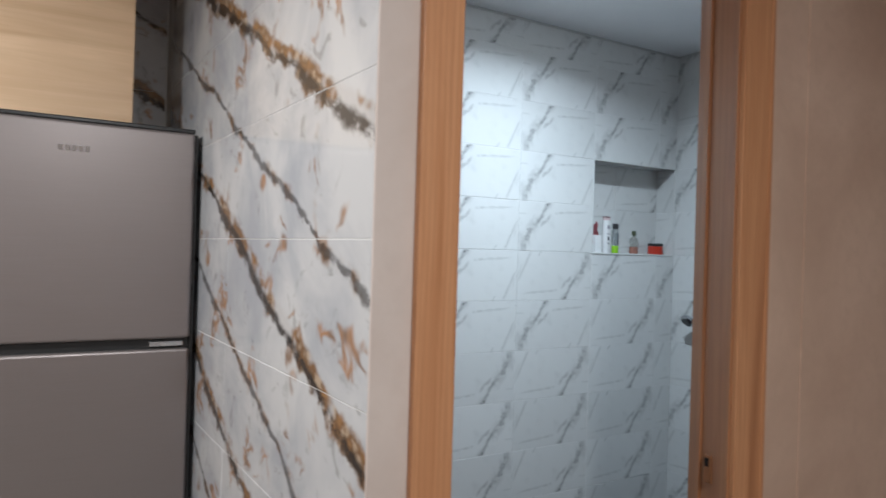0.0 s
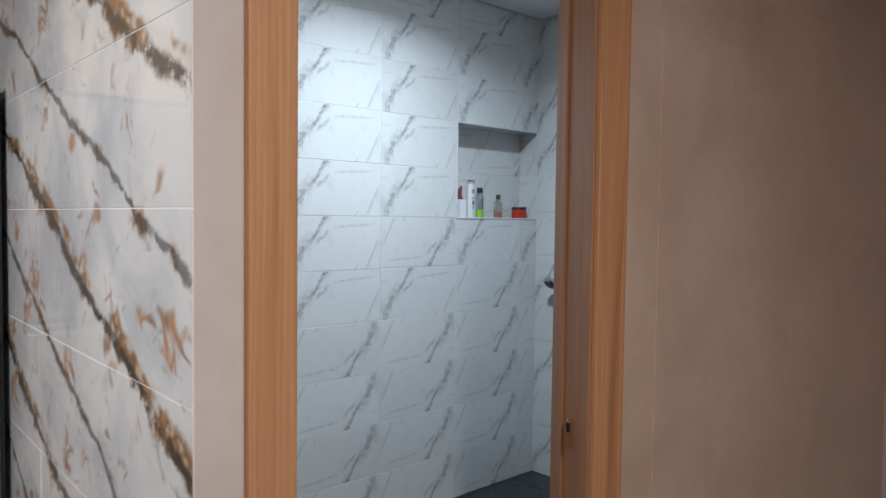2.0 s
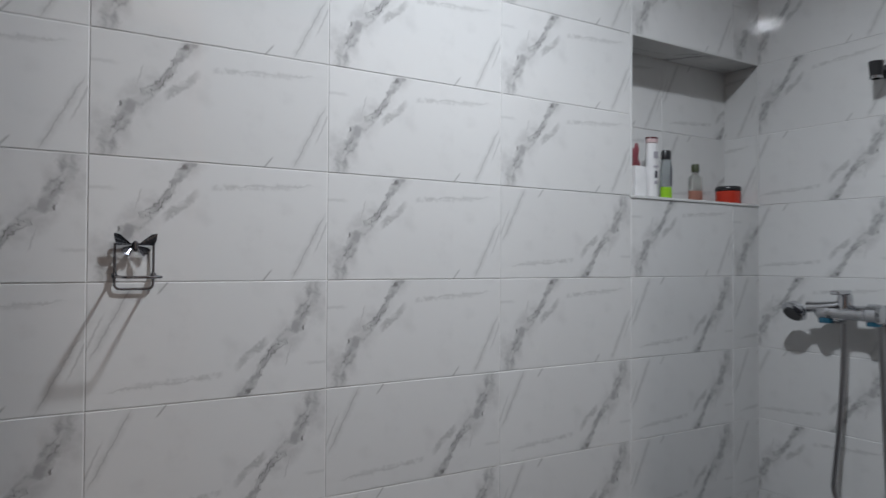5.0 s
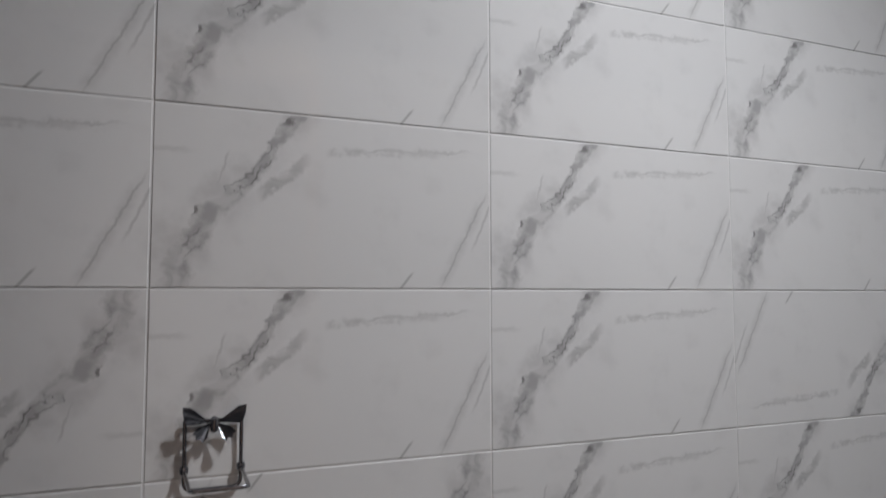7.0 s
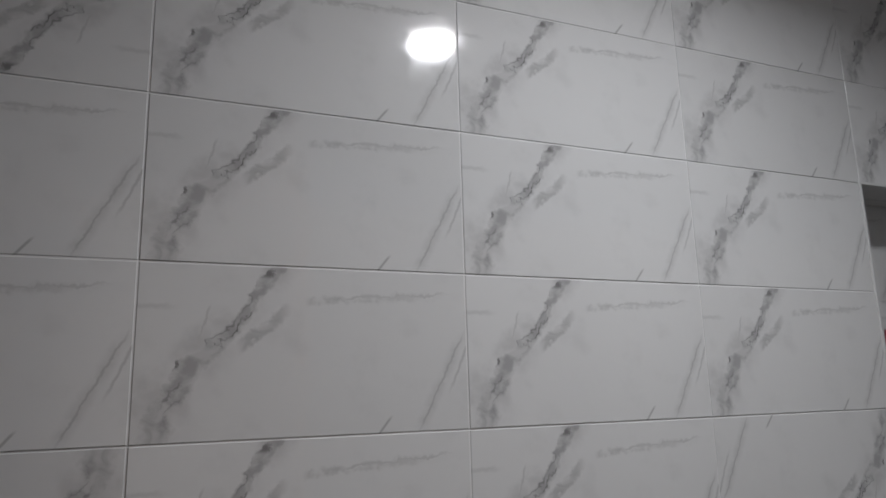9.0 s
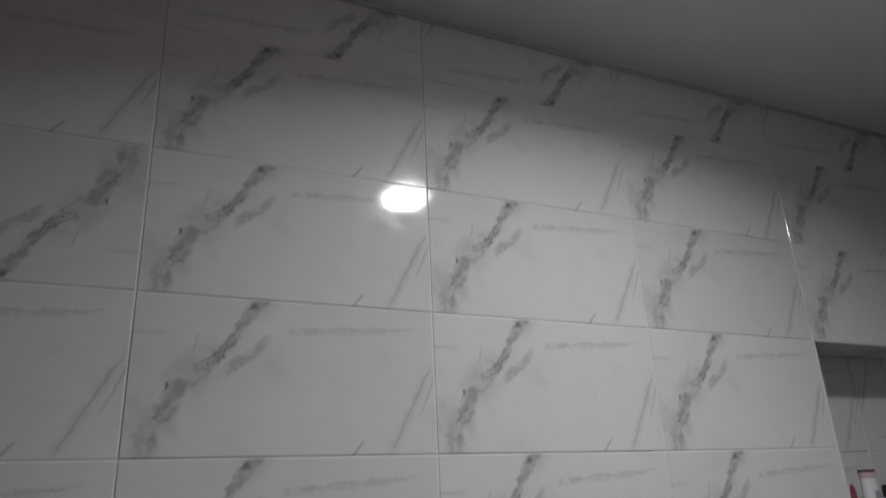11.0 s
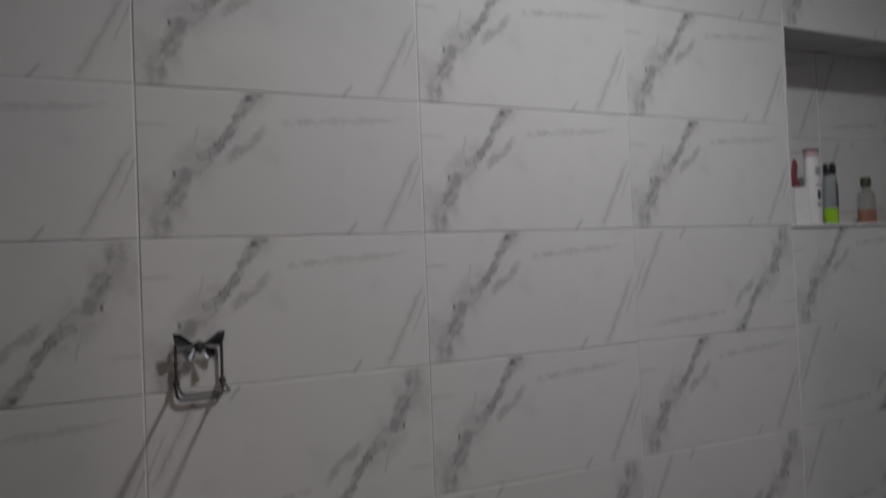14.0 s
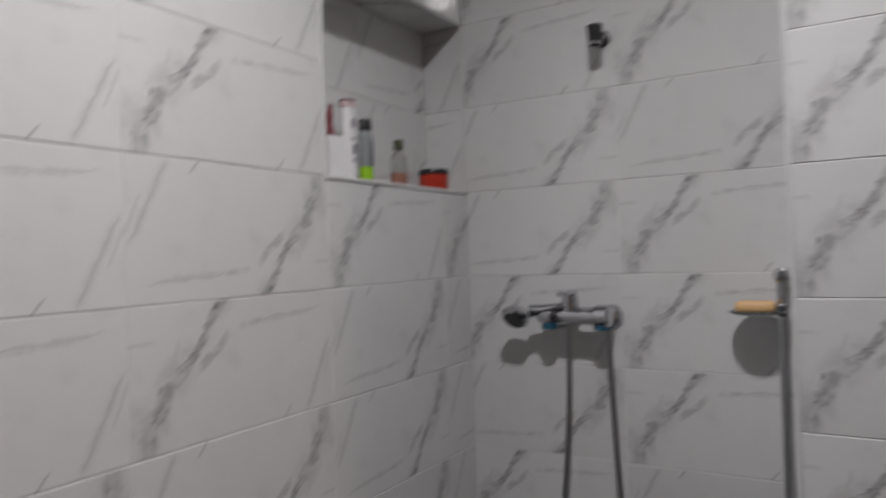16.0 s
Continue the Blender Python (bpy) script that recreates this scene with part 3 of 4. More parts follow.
# ---- bathroom things ----
def butterfly_holder():
    """A suction cup with a metal butterfly, from which a wire bracket hangs and reaches out."""
    x, z = 1.318, 1.333
    h = thing("paper_holder", (x, YA, z), "dark chrome wire paper holder with butterfly on suction cup", "paper holder")
    put = lambda *a, **k: under(h, part(*a, **k))
    cup = lathe([(0, 0.011), (0.012, 0.011), (0.014, 0.007), (0.029, 0.003), (0.035, 0.0005), (0, 0.0005)], 32)
    bmesh.ops.rotate(cup, verts=cup.verts, matrix=Matrix.Rotation(radians(90), 3, "X"))
    bmesh.ops.translate(cup, verts=cup.verts, vec=(x + 0.004, YA - 0.0005, z + 0.010))
    smooth(put("suction_cup", cup, SUCTION))
    # wings: four ribbed blades that spread from the body
    for side in (-1, 1):
        for upper in (True, False):
            bm = bmesh.new()
            rows = 7
            spread, length = ((-2, 40), 0.043) if upper else ((-74, -16), 0.027)
            grid = []
            for i in range(rows):
                a = radians(spread[0] + (spread[1] - spread[0]) * i / (rows - 1))
                edge = (0.66, 0.74, 0.80, 0.86, 0.93, 1.0, 0.78)[i] if upper else (0.72, 0.95, 0.86, 1.0, 0.88, 0.96, 0.70)[i]
                line = []
                for j in range(6):
                    r = length * edge * j / 5
                    lift = 0.016 + 0.012 * (j / 5) + (0.0016 if i % 2 else 0.0) * (j / 5)
                    line.append(bm.verts.new((x + side * (0.004 + r * math.cos(a)), YA - lift, z + 0.002 + r * math.sin(a))))
                grid.append(line)
            for i in range(rows - 1):
                for j in range(5):
                    bm.faces.new((grid[i][j], grid[i + 1][j], grid[i + 1][j + 1], grid[i][j + 1]))
            made = bmesh.ops.solidify(bm, geom=bm.faces[:], thickness=0.0012)
            bmesh.ops.recalc_face_normals(bm, faces=bm.faces)
            put("wing", bm, DARK_CHROME)
    body = lathe([(0, -0.011), (0.004, -0.009), (0.006, -0.002), (0.005, 0.003), (0.006, 0.007), (0.003, 0.010), (0, 0.011)], 14, (x, YA - 0.021, z))
    smooth(put("butterfly_body", body, DARK_CHROME))
    # the hanging frame
    w, top, low = 0.036, z + 0.016, z - 0.086
    frame_pts = bent([(x - w, YA - 0.010, top - 0.01), (x - w, YA - 0.008, low), (x + w, YA - 0.008, low), (x + w, YA - 0.010, top - 0.01)], 0.012)
    smooth(put("hanging_wire", tube(frame_pts, 0.0026), DARK_CHROME))
    smooth(put("cross_wire", tube([(x - w, YA - 0.008, top - 0.012), (x + w, YA - 0.008, top - 0.012)], 0.002), DARK_CHROME))
    arm = bent([(x - w, YA - 0.009, low + 0.026), (x - w * 0.94, YA - 0.118, low + 0.026), (x + w * 0.94, YA - 0.118, low + 0.026), (x + w, YA - 0.009, low + 0.026)], 0.008)
    smooth(put("arm_wire", tube(arm, 0.0026), DARK_CHROME))
    for side in (-1, 1):
        smooth(put("hinge_knob", lathe([(0, -0.006), (0.005, -0.005), (0.006, 0.0), (0.005, 0.005), (0, 0.006)], 14, (x + side * w, YA - 0.010, low + 0.027)), DARK_CHROME))


butterfly_holder()

SHELF = NB + 0.0005


def bottle(name, x, y, r, profile, material, label, category="bottle", squash=0.7):
    b = thing(name, (x, y, SHELF), label, category)
    smooth(under(b, part("body", lathe(profile, 28, (x, y, SHELF), squash), material)))
    return b


def white_bottle():
    x, y = 2.902, YA + 0.062
    b = bottle("shampoo_bottle", x, y, 0.025, [(0, 0), (0.022, 0), (0.025, 0.004), (0.026, 0.08), (0.024, 0.15), (0.022, 0.185), (0, 0.186)], WHITE, "white shampoo bottle with wine-red cap on the niche shelf")
    smooth(under(b, part("collar", lathe([(0, 0.1865), (0.0235, 0.1865), (0.0245, 0.199), (0, 0.199)], 28, (x, y, SHELF), 0.7), ROSE, label="pale rose cap")))
    smooth(under(b, part("cap", lathe([(0, 0.1995), (0.0245, 0.1995), (0.0235, 0.205), (0, 0.206)], 28, (x, y, SHELF), 0.7), WINE, label="wine-red cap rim")))
    for i, (z0, h, w) in enumerate(((0.135, 0.022, 0.020), (0.105, 0.006, 0.022), (0.07, 0.024, 0.012), (0.05, 0.012, 0.016))):
        bm = bmesh.new()
        verts = []
        for k in range(6):
            a = radians(-90 + (k / 5 - 0.5) * w / 0.025 * 57)
            rr = 0.0265
            verts.append((bm.verts.new((x + rr * math.cos(a), y + 0.7 * rr * math.sin(a) - 0.0004, SHELF + z0)), bm.verts.new((x + rr * math.cos(a), y + 0.7 * rr * math.sin(a) - 0.0004, SHELF + z0 + h))))
        for (a, b2), (c, d) in zip(verts, verts[1:]):
            bm.faces.new((a, c, d, b2))
        under(b, part("print", bm, INK if i == 2 else GREYPRINT))


def gel_bottle():
    x, y = 2.976, YA + 0.066
    b = bottle("gel_bottle", x, y, 0.023, [(0.0225, 0.046), (0.0235, 0.10), (0.021, 0.132), (0.017, 0.138), (0, 0.139)], GREYCLEAR, "smoky clear gel bottle with lime green base and black cap")
    smooth(under(b, part("gel", lathe([(0, 0), (0.021, 0), (0.0225, 0.004), (0.0225, 0.0455), (0, 0.0455)], 28, (x, y, SHELF), 0.7), GREEN)))
    smooth(under(b, part("cap", lathe([(0, 0.1395), (0.019, 0.1395), (0.019, 0.162), (0.016, 0.169), (0, 0.170)], 28, (x, y, SHELF), 0.8), BLACK)))
    under(b, part("label_strip", box(x + 0.002, x + 0.010, y - 0.0172, y - 0.0140, SHELF + 0.05, SHELF + 0.115, 0.001), INK))


def oil_bottle():
    x, y = 3.125, YA + 0.066
    b = bottle("oil_bottle", x, y, 0.032, [(0.030, 0.042), (0.031, 0.07), (0.028, 0.088), (0.013, 0.101), (0.012, 0.106), (0, 0.107)], PALECLEAR, "small clear oil bottle with olive cap and coral label", squash=0.6)
    smooth(under(b, part("label_band", lathe([(0, 0), (0.028, 0), (0.0305, 0.004), (0.0305, 0.0415), (0, 0.0415)], 28, (x, y, SHELF), 0.6), CORAL)))
    smooth(under(b, part("cap", lathe([(0, 0.1075), (0.0135, 0.1075), (0.0135, 0.130), (0.012, 0.134), (0, 0.135)], 20, (x, y, SHELF)), OLIVE)))


def cream_jar():
    x, y = 3.305, YA + 0.066
    b = thing("cream_jar", (x, y, SHELF), "low red cream jar with black screw lid in the niche", "jar")
    smooth(under(b, part("body", lathe([(0, 0), (0.040, 0), (0.043, 0.004), (0.043, 0.050), (0, 0.051)], 36, (x, y, SHELF)), RED)))
    smooth(under(b, part("lid", lathe([(0, 0.0515), (0.044, 0.0515), (0.045, 0.055), (0.044, 0.064), (0.042, 0.067), (0, 0.068)], 36, (x, y, SHELF)), BLACK)))


def sachet_box():
    x, y = 2.796, YA + 0.032
    b = thing("paper_box", (x, y, SHELF), "small white open box with crumpled pink-red sachets", "box")
    bm = bmesh.new()
    for x0, x1, y0, y1 in ((-0.025, 0.025, -0.020, -0.018), (-0.025, 0.025, 0.018, 0.020), (-0.025, -0.023, -0.018, 0.018), (0.023, 0.025, -0.018, 0.018)):
        box(x + x0, x + x1, y + y0, y + y1, SHELF, SHELF + 0.098, bm=bm)
    box(x - 0.023, x + 0.023, y - 0.018, y + 0.018, SHELF, SHELF + 0.003, bm=bm)
    under(b, part("box_body", bm, PAPER))
    for k, (dx, dy, lean, top) in enumerate(((-0.012, -0.004, -6, 0.172), (0.002, 0.006, 8, 0.158), (0.012, -0.002, 16, 0.128))):
        bm = bmesh.new()
        grid = []
        for j in range(7):
            row = []
            for i in range(5):
                u, v = i / 4 - 0.5, j / 6
                p = Vector((u * 0.040 * (1 - 0.55 * v), 0.006 * noise.noise((u * 5, v * 6, k * 3.7)), 0.05 + v * (top - 0.05)))
                p.x += math.sin(radians(lean)) * (p.z - 0.05) * -0.7
                row.append(bm.verts.new(Vector((x + dx, y + dy, SHELF)) + p))
            grid.append(row)
        for a, c in zip(grid, grid[1:]):
            for i in range(4):
                bm.faces.new((a[i], a[i + 1], c[i + 1], c[i]))
        bmesh.ops.solidify(bm, geom=bm.faces[:], thickness=0.003)
        under(b, part("sachet", bm, PINK, label="crumpled pink-red sachet"))


white_bottle(), gel_bottle(), oil_bottle(), cream_jar(), sachet_box()


def turned(profile, a, b, steps=24):
    """A turned piece whose axis runs from a to b."""
    a, b = Vector(a), Vector(b)
    bm = lathe(profile, steps)
    m = Matrix.Translation(a) @ (b - a).to_track_quat("Z", "Y").to_matrix().to_4x4()
    bmesh.ops.transform(bm, matrix=m, verts=bm.verts)
    return bm


def shower_mixer():
    f = thing("shower_mixer", (XS, 2.22, 1.15), "chrome wall-mounted shower mixer with hand shower resting on it", "faucet")
    put = lambda *a, **k: under(f, part(*a, **k))
    z = 1.150
    xf = XS - 0.075
    for y in (2.298, 2.152):
        smooth(put("escutcheon", turned([(0, 0), (0.034, 0), (0.034, 0.004), (0.026, 0.014), (0.014, 0.02), (0, 0.02)], (XS, y, z - 0.004), (XS - 1, y, z - 0.004)), CHROME))
        smooth(put("union", turned([(0, 0), (0.015, 0), (0.015, 0.03), (0.019, 0.032), (0.019, 0.055), (0, 0.055)], (XS - 0.018, y, z - 0.004), (XS - 1, y, z - 0.004)), CHROME))
        smooth(put("seal_ring", turned([(0, 0), (0.021, 0), (0.022, 0.006), (0.021, 0.016), (0, 0.016)], (xf, y, z - 0.016), (xf, y, z - 1)), TEAL, label="blue ring under the union"))
    smooth(put("mixer_body", turned([(0, 0), (0.020, 0.0), (0.026, 0.008), (0.027, 0.04), (0.023, 0.05), (0.025, 0.085), (0.023, 0.13), (0.025, 0.155), (0.031, 0.160), (0.031, 0.190), (0.025, 0.197), (0, 0.199)], (xf, 2.325, z + 0.004), (xf, 2.0, z + 0.004)), CHROME))
    smooth(put("cartridge", turned([(0, 0), (0.022, 0), (0.023, 0.03), (0.020, 0.046), (0, 0.048)], (xf, 2.238, z + 0.014), (xf, 2.238, 3)), CHROME))
    put("lever", box(xf - 0.062, xf + 0.014, 2.224, 2.252, z + 0.060, z + 0.074, 0.004), CHROME)
    # the hand shower lies in its cradle, head towards the corner
    smooth(put("hand_shower", turned([(0, 0), (0.010, 0.0), (0.015, 0.02), (0.015, 0.09), (0.019, 0.125), (0, 0.128)], (xf - 0.004, 2.225, z + 0.028), (xf - 0.016, 2.40, z + 0.010)), CHROME))
    smooth(put("shower_head", turned([(0, 0), (0.034, 0.001), (0.041, 0.009), (0.040, 0.018), (0.026, 0.036), (0, 0.041)], (xf - 0.030, 2.392, z - 0.010), (xf + 0.05, 2.376, z + 0.075)), CHROME))
    smooth(put("spray_face", turned([(0, 0), (0.029, 0), (0.029, 0.003), (0, 0.003)], (xf - 0.0315, 2.3925, z - 0.0125), (xf + 0.05, 2.376, z + 0.075)), BLACK, label="dark spray face"))
    # the hose hangs in one long loop
    pts = []
    y0, y1, low = 2.246, 2.138, 0.55
    for i in range(15):
        pts.append((xf + 0.004, y0 - 0.004 * math.sin(i / 14 * 3.0) + 0.034 * (i / 14) ** 1.4, z - 0.03 - (z - 0.03 - low - 0.06) * i / 14))
    ya, yb = pts[-1][1], y1 + 0.0
    r = (ya - (yb - 0.022)) / 2
    for i in range(1, 12):
        a = math.pi * i / 12
        pts.append((xf + 0.004, ya - r + r * math.cos(a), low + 0.06 - 0.075 * math.sin(a)))
    for i in range(15):
        pts.append((xf + 0.004, yb - 0.022 + 0.022 * (i / 14), low + 0.06 + (z - 0.03 - low - 0.06) * i / 14))
    smooth(put("hose", tube(pts, 0.0075, 12), plain("hose_metal", (0.42, 0.42, 0.43), 0.28, 1.0, 0.1, 160.0), label="grey metal shower hose"))


shower_mixer()


def wall_bracket():
    y, z = 2.150, 1.895
    b = thing("shower_bracket", (XS, y, z), "small black and chrome shower-head bracket on the tiles", "bracket")
    smooth(under(b, part("base", turned([(0, 0), (0.022, 0), (0.022, 0.006), (0.014, 0.012), (0, 0.012)], (XS, y, z), (0, y, z)), BLACK)))
    smooth(under(b, part("arm", tube([(XS - 0.010, y, z), (XS - 0.035, y, z + 0.004), (XS - 0.05, y, z + 0.002)], 0.009), BLACK)))
    smooth(under(b, part("clip", lathe([(0.013, -0.022), (0.017, -0.022), (0.021, 0.022), (0.016, 0.022), (0.013, -0.022)], 20, (XS - 0.062, y, z)), BLACK)))
    smooth(under(b, part("ring", lathe([(0.0135, -0.030), (0.0185, -0.030), (0.0185, -0.0225), (0.0135, -0.0225), (0.0135, -0.030)], 20, (XS - 0.062, y, z)), CHROME, label="chrome ring")))


wall_bracket()


def slide_bar():
    y, z = 1.728, 1.172
    s = thing("slide_bar", (XS, y, 0.5), "chrome shower slide bar with round soap dish beside pier", "shower rail")
    put = lambda *a, **k: under(s, part(*a, **k))
    smooth(put("bar", tube([(XS - 0.05, y, 0.45), (XS - 0.05, y, 1.26)], 0.010, 16), CHROME))
    for zz in (0.49, 1.255):
        smooth(put("mount", turned([(0, 0), (0.018, 0), (0.016, 0.03), (0.017, 0.064), (0.012, 0.068), (0, 0.068)], (XS, y, zz), (0, y, zz)), CHROME))
    dish = lathe([(0, 0.0), (0.053, 0.0), (0.060, 0.003), (0.062, 0.008), (0.059, 0.008), (0.053, 0.004), (0, 0.004)], 36, (XS - 0.075, y + 0.052, z - 0.006))
    smooth(put("soap_dish", dish, GREYCLEAR, label="round smoky soap dish"))
    put("dish_clamp", box(XS - 0.064, XS - 0.036, y - 0.014, y + 0.014, z - 0.014, z + 0.016, 0.004), CHROME)
    soap = thing("soap_bar", (XS - 0.075, y + 0.046, z), "pale orange soap bar lying on the soap dish", "soap")
    smooth(under(soap, part("bar_of_soap", box(XS - 0.105, XS - 0.045, y + 0.012, y + 0.098, z - 0.0015, z + 0.024, 0.010, 4), SOAP)))


slide_bar()


def squeegee():
    y = 2.17
    s = thing("squeegee", (XS, y, 0.0), "black plastic squeegee leaning on the shower wall", "squeegee")
    smooth(under(s, part("handle", tube([(XS - 0.10, y, 0.05), (XS - 0.055, y, 0.25), (XS - 0.022, y, 0.47)], lambda f: 0.016 + 0.004 * math.sin(f * 3), 14), BLACK)))
    under(s, part("blade_holder", box(XS - 0.125, XS - 0.075, y - 0.13, y + 0.13, 0.015, 0.06, 0.008), BLACK))
    under(s, part("blade", box(XS - 0.104, XS - 0.098, y - 0.13, y + 0.13, -0.001, 0.014), RUBBER_AND_DARK))


squeegee()


def roll_holder():
    x, z = 1.527, 0.69
    h = thing("toilet_roll_holder", (x, YA, z), "steel-covered toilet roll holder on the tiled wall", "paper holder")
    put = lambda *a, **k: under(h, part(*a, **k))
    put("back_plate", box(x - 0.065, x + 0.055, YA - 0.006, YA, z - 0.03, z + 0.055, 0.002), STEEL)
    bm = bmesh.new()
    rows = []
    for i in range(9):
        a = radians(100 * i / 8)
        rows.append([bm.verts.new((x + s, YA - 0.006 - 0.115 * math.sin(a), z - 0.065 + 0.115 * math.cos(a))) for s in (-0.065, 0.055)])
    for a, b in zip(rows, rows[1:]):
        bm.faces.new((a[0], a[1], b[1], b[0]))
    bmesh.ops.solidify(bm, geom=bm.faces[:], thickness=0.0016)
    smooth(put("cover", bm, STEEL))
    smooth(put("roll", turned([(0.02, 0), (0.05, 0), (0.052, 0.003), (0.052, 0.097), (0.05, 0.1), (0.02, 0.1), (0.02, 0)], (x - 0.055, YA - 0.062, z - 0.05), (5, YA - 0.062, z - 0.05)), PAPER, label="white paper roll"))
    # made-up round tub that fills the dark brown area below the holder
    b = thing("added_brown_tub", (1.50, 2.46, -0.003), "dark brown round tub added under the roll holder", "bin")
    smooth(under(b, part("tub_body", lathe([(0, 0), (0.078, 0), (0.085, 0.006), (0.098, 0.50), (0.102, 0.505), (0.102, 0.515), (0.094, 0.515), (0.082, 0.01), (0, 0.01)], 40, (1.50, 2.46, -0.003)), BROWN)))


roll_holder()

# ---- tiles ----
random.seed(11)


def tile_mesh(name, u0, u1, v0, v1, material, width=0.5, height=0.25, thick=0.009, bevel=0.0012):
    """A piece of one tile: local x along the course, z up, face towards -y; its u, v tell which piece."""
    bm = bmesh.new()
    layer = bm.loops.layers.uv.new("UVMap")
    x0, x1, z0, z1 = (u0 - 0.5) * width, (u1 - 0.5) * width, (v0 - 0.5) * height, (v1 - 0.5) * height
    rings = []
    for inset, y in ((0.0, thick), (0.0, bevel), (bevel, 0.0)):
        rings.append([bm.verts.new(p) for p in ((x0 + inset, y, z0 + inset), (x1 - inset, y, z0 + inset), (x1 - inset, y, z1 - inset), (x0 + inset, y, z1 - inset))])
    bm.faces.new(rings[2])
    for a, b in zip(rings, rings[1:]):
        for i in range(4):
            j = (i + 1) % 4
            bm.faces.new((a[i], a[j], b[j], b[i]))
    for face in bm.faces:
        for loop in face.loops:
            loop[layer].uv = (loop.vert.co.x / width + 0.5, loop.vert.co.z / height + 0.5)
    mesh = bpy.data.meshes.new(name)
    bm.to_mesh(mesh)
    bm.free()
    mesh.materials.append(material)
    return mesh


MESHES = {}


def lay(parent, face, s0, s1, t0, t1, flip, material=TILE, width=0.5, height=0.25, clip=None):
    """One tile of the course grid whose full extent is s0..s1, t0..t1, cut to clip."""
    c = clip or (s0, s1, t0, t1)
    a0, a1, b0, b1 = max(s0, c[0]), min(s1, c[1]), max(t0, c[2]), min(t1, c[3])
    if a1 - a0 < 0.012 or b1 - b0 < 0.012:
        return
    cut = [(a0 - s0) / width, (a1 - s0) / width, (b0 - t0) / height, (b1 - t0) / height]
    if flip:
        cut = [1 - cut[1], 1 - cut[0], 1 - cut[3], 1 - cut[2]]
    key = (material.name, tuple(round(v, 4) for v in cut), width)
    if key not in MESHES:
        MESHES[key] = tile_mesh("tile", *cut, material, width, height)
    ob = new("tile", MESHES[key])
    ob.parent = parent
    m = face((s0 + s1) / 2, (t0 + t1) / 2)
    tilt = pose(0, 0, 0, random.uniform(-0.16, 0.16), 0, random.uniform(-0.10, 0.10))
    ob.matrix_world = m @ tilt @ (pose(0, 0, 0, 0, 180, 0) if flip else Matrix())
    return ob


def north(s, t):
    return pose(s, YA, t)


def niche_back(s, t):
    return pose(s, YA + ND, t)


def east(s, t):
    return pose(XS, YA - s, t, 0, 0, -90)


def pier(s, t):
    return pose(XP, YP - s, t, 0, 0, -90)


# long wall: line index r counts the courses downwards from the niche shelf
STRAIGHT = {(1, 2), (2, 2), (4, 2), (5, 2), (2, 3), (3, 3), (0, 3), (1, 5)}
for k in range(11):
    z0 = k * PV + 0.001
    r = 7 - k            # the course just under the shelf is 2
    for c in range(-1, 6):
        s0 = X1 + (c - 1) * PU + 0.001
        if r < 2:
            flip = (r == -3) or (c == 0 and r == -1)
        else:
            flip = (c, r) not in STRAIGHT
        area = [XL, XS, 0.0, CEIL]
        if NB - 0.01 < z0 < NT - 0.01:
            area[1] = NX - 0.004
        lay(wall_north, north, s0, s0 + 0.5, z0, z0 + 0.25, flip, clip=area)

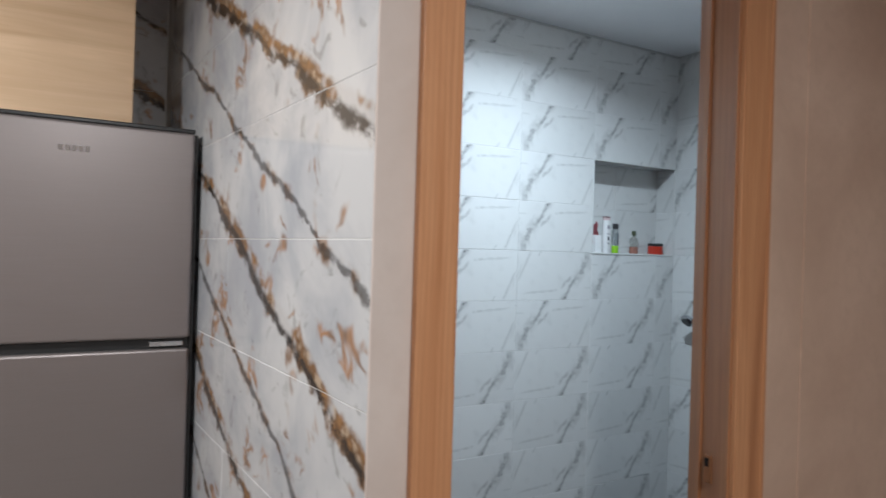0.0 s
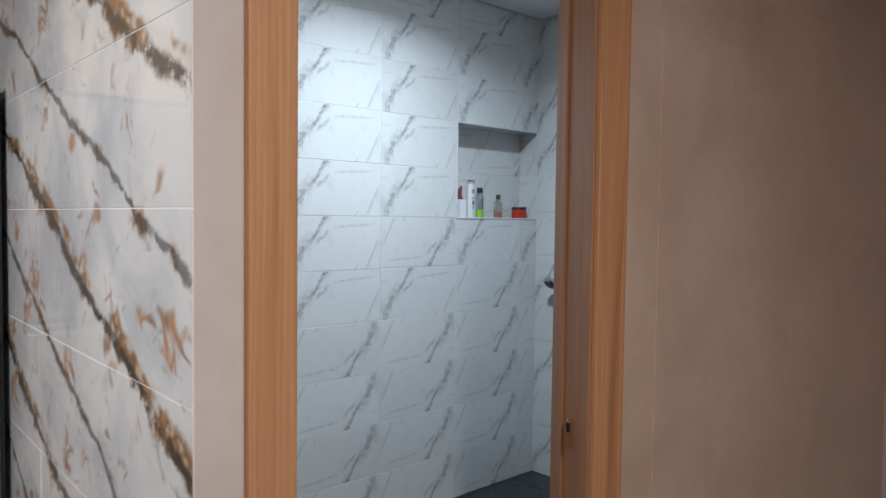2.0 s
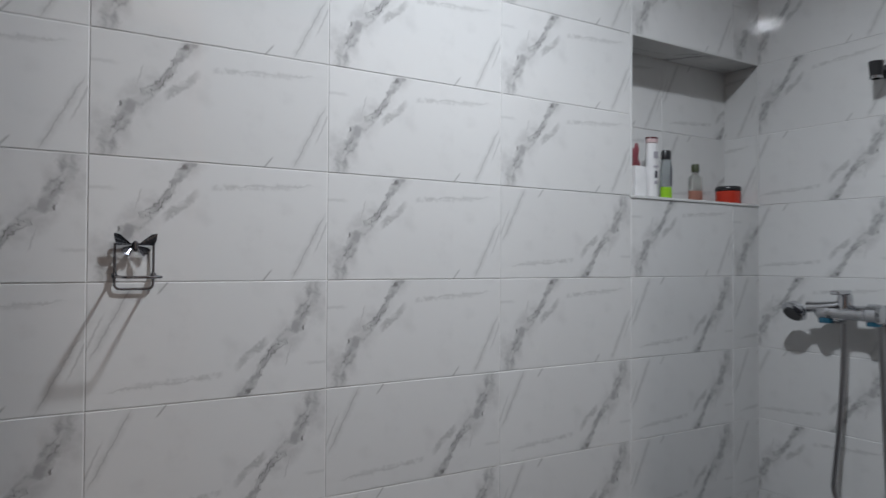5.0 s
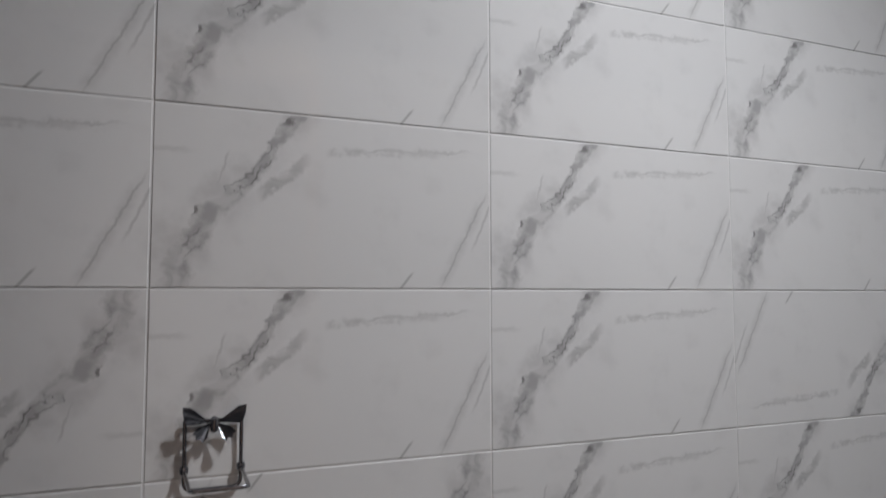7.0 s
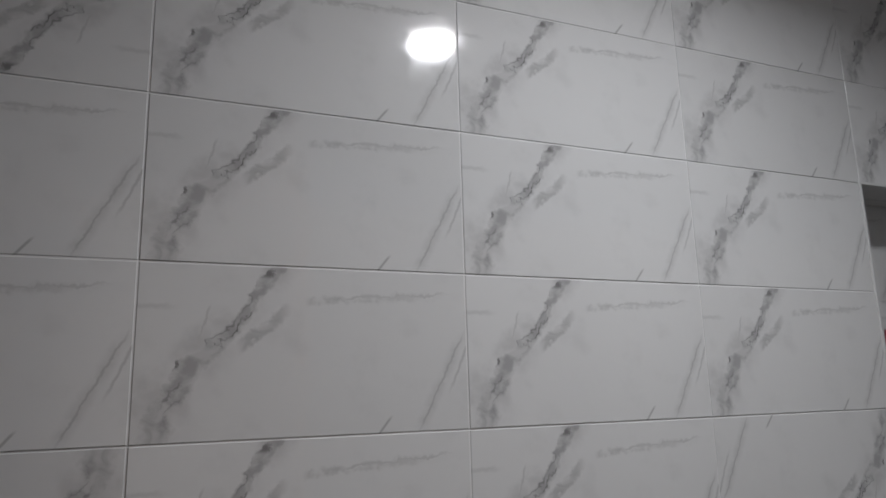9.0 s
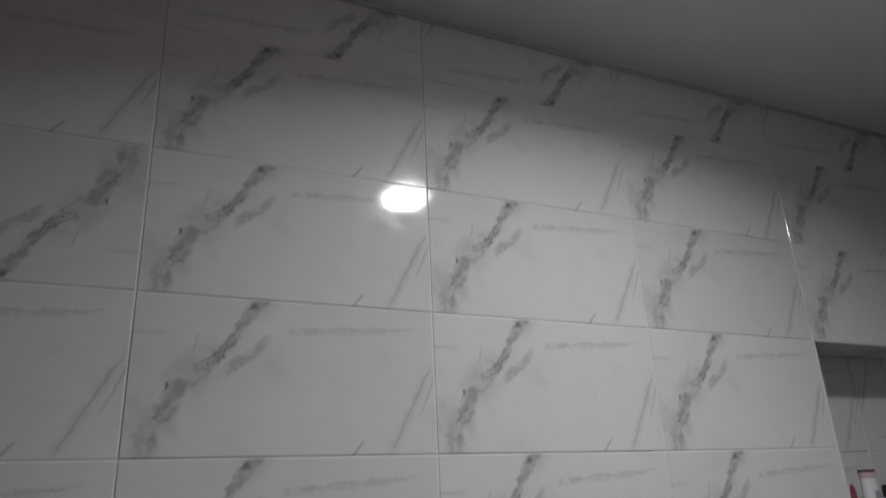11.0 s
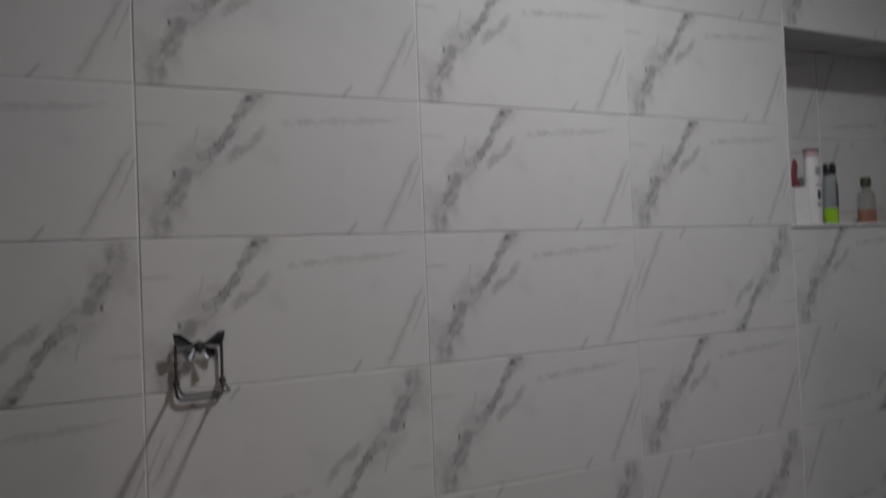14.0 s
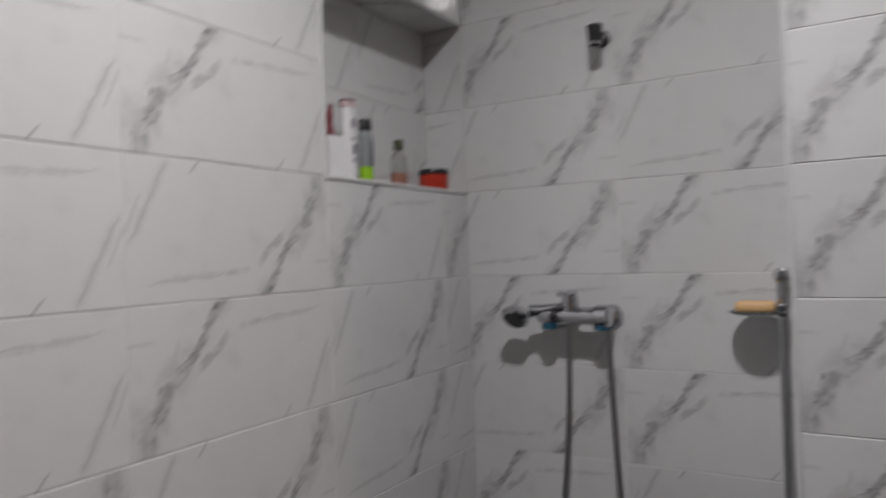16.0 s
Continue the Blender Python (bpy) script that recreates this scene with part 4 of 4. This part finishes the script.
# niche: back, shelf, head and its side on the shower wall
for k in (6, 7):
    for c in (4, 5):
        s0 = X1 + (c - 1) * PU + 0.001 - 0.2
        lay(wall_north, niche_back, s0, s0 + 0.5, k * PV + 0.001, k * PV + 0.251, c == 5, clip=(NX, XS, NB, NT))
    s0 = -ND - 0.36
    lay(wall_north, east, s0, s0 + 0.5, k * PV + 0.001, k * PV + 0.251, False, clip=(-ND, -0.004, NB, NT))
lay(wall_north, lambda s, t: pose(s, YA + t, NB, -90), NX + 0.001, NX + 0.501, 0.004, 0.254, False, clip=(NX, XS, 0.008, ND))
lay(wall_north, lambda s, t: pose(s, YA + t, NB, -90), NX + 0.503, NX + 1.003, 0.004, 0.254, False, clip=(NX, XS, 0.008, ND))
lay(wall_north, lambda s, t: pose(s, YA + ND - t, NT, 90), NX + 0.001, NX + 0.501, 0.0, 0.25, True, clip=(NX, XS, 0.0, ND - 0.008))
lay(wall_north, lambda s, t: pose(s, YA + ND - t, NT, 90), NX + 0.503, NX + 1.003, 0.0, 0.25, True, clip=(NX, XS, 0.0, ND - 0.008))

# shower wall and pier
TURNED = {(0, 1), (1, 1), (0, 2), (0, 4), (1, 5), (0, 6), (1, 7), (0, -2)}
for k in range(11):
    z0 = k * PV + 0.001
    r = 7 - k
    for c in (0, 1):
        s0 = -0.039 + c * PU
        lay(wall_shower, east, s0, s0 + 0.5, z0, z0 + 0.25, (c, r) in TURNED, clip=(0.0, YA - YP, 0.0, CEIL))
    for c in (0, 1):
        s0 = 0.001 + c * PU
        lay(wall_pier, pier, s0 - 0.012, s0 + 0.488, z0 - 0.035, z0 + 0.215, c == 1, clip=(0.004, YP - YI, 0.0, CEIL))


# marble slabs on the kitchen side and on the kitchen's back wall
MZ = 1.516
for k in range(-5, 4):
    z0 = MZ + k * 0.32 + 0.001
    for c in range(3):
        s0 = 0.0 + c * 1.0
        lay(wall_marble, lambda s, t: pose(XW, YD + s, t, 0, 0, -90), s0 + 0.001, s0 + 0.999, z0, z0 + 0.318, False, MARBLE, 0.998, 0.318, clip=(0.0, 2.115, 0.0, CEIL))
        lay(bpy.data.objects["wall_kitchen_back"], lambda s, t: pose(XW - 1.0 + s, 3.057, t), s0 - 1.0 + 0.001, s0 - 0.001, z0, z0 + 0.318, False, MARBLE, 0.998, 0.318, clip=(-1.0, 0.995, 0.0, CEIL))

# charcoal floor tiles
for i in range(7):
    for j in range(5):
        x0, y0 = XL + i * 0.402, YI - 0.16 + j * 0.402
        x1, y1 = min(x0 + 0.4, XS), min(y0 + 0.4, YA)
        if x1 - x0 > 0.02 and y1 - y0 > 0.02:
            ob = part("tile", box(x0, x1, y0, y1, -0.011, -0.0005, 0.001, 1), DARK_FLOOR, floor_bath)
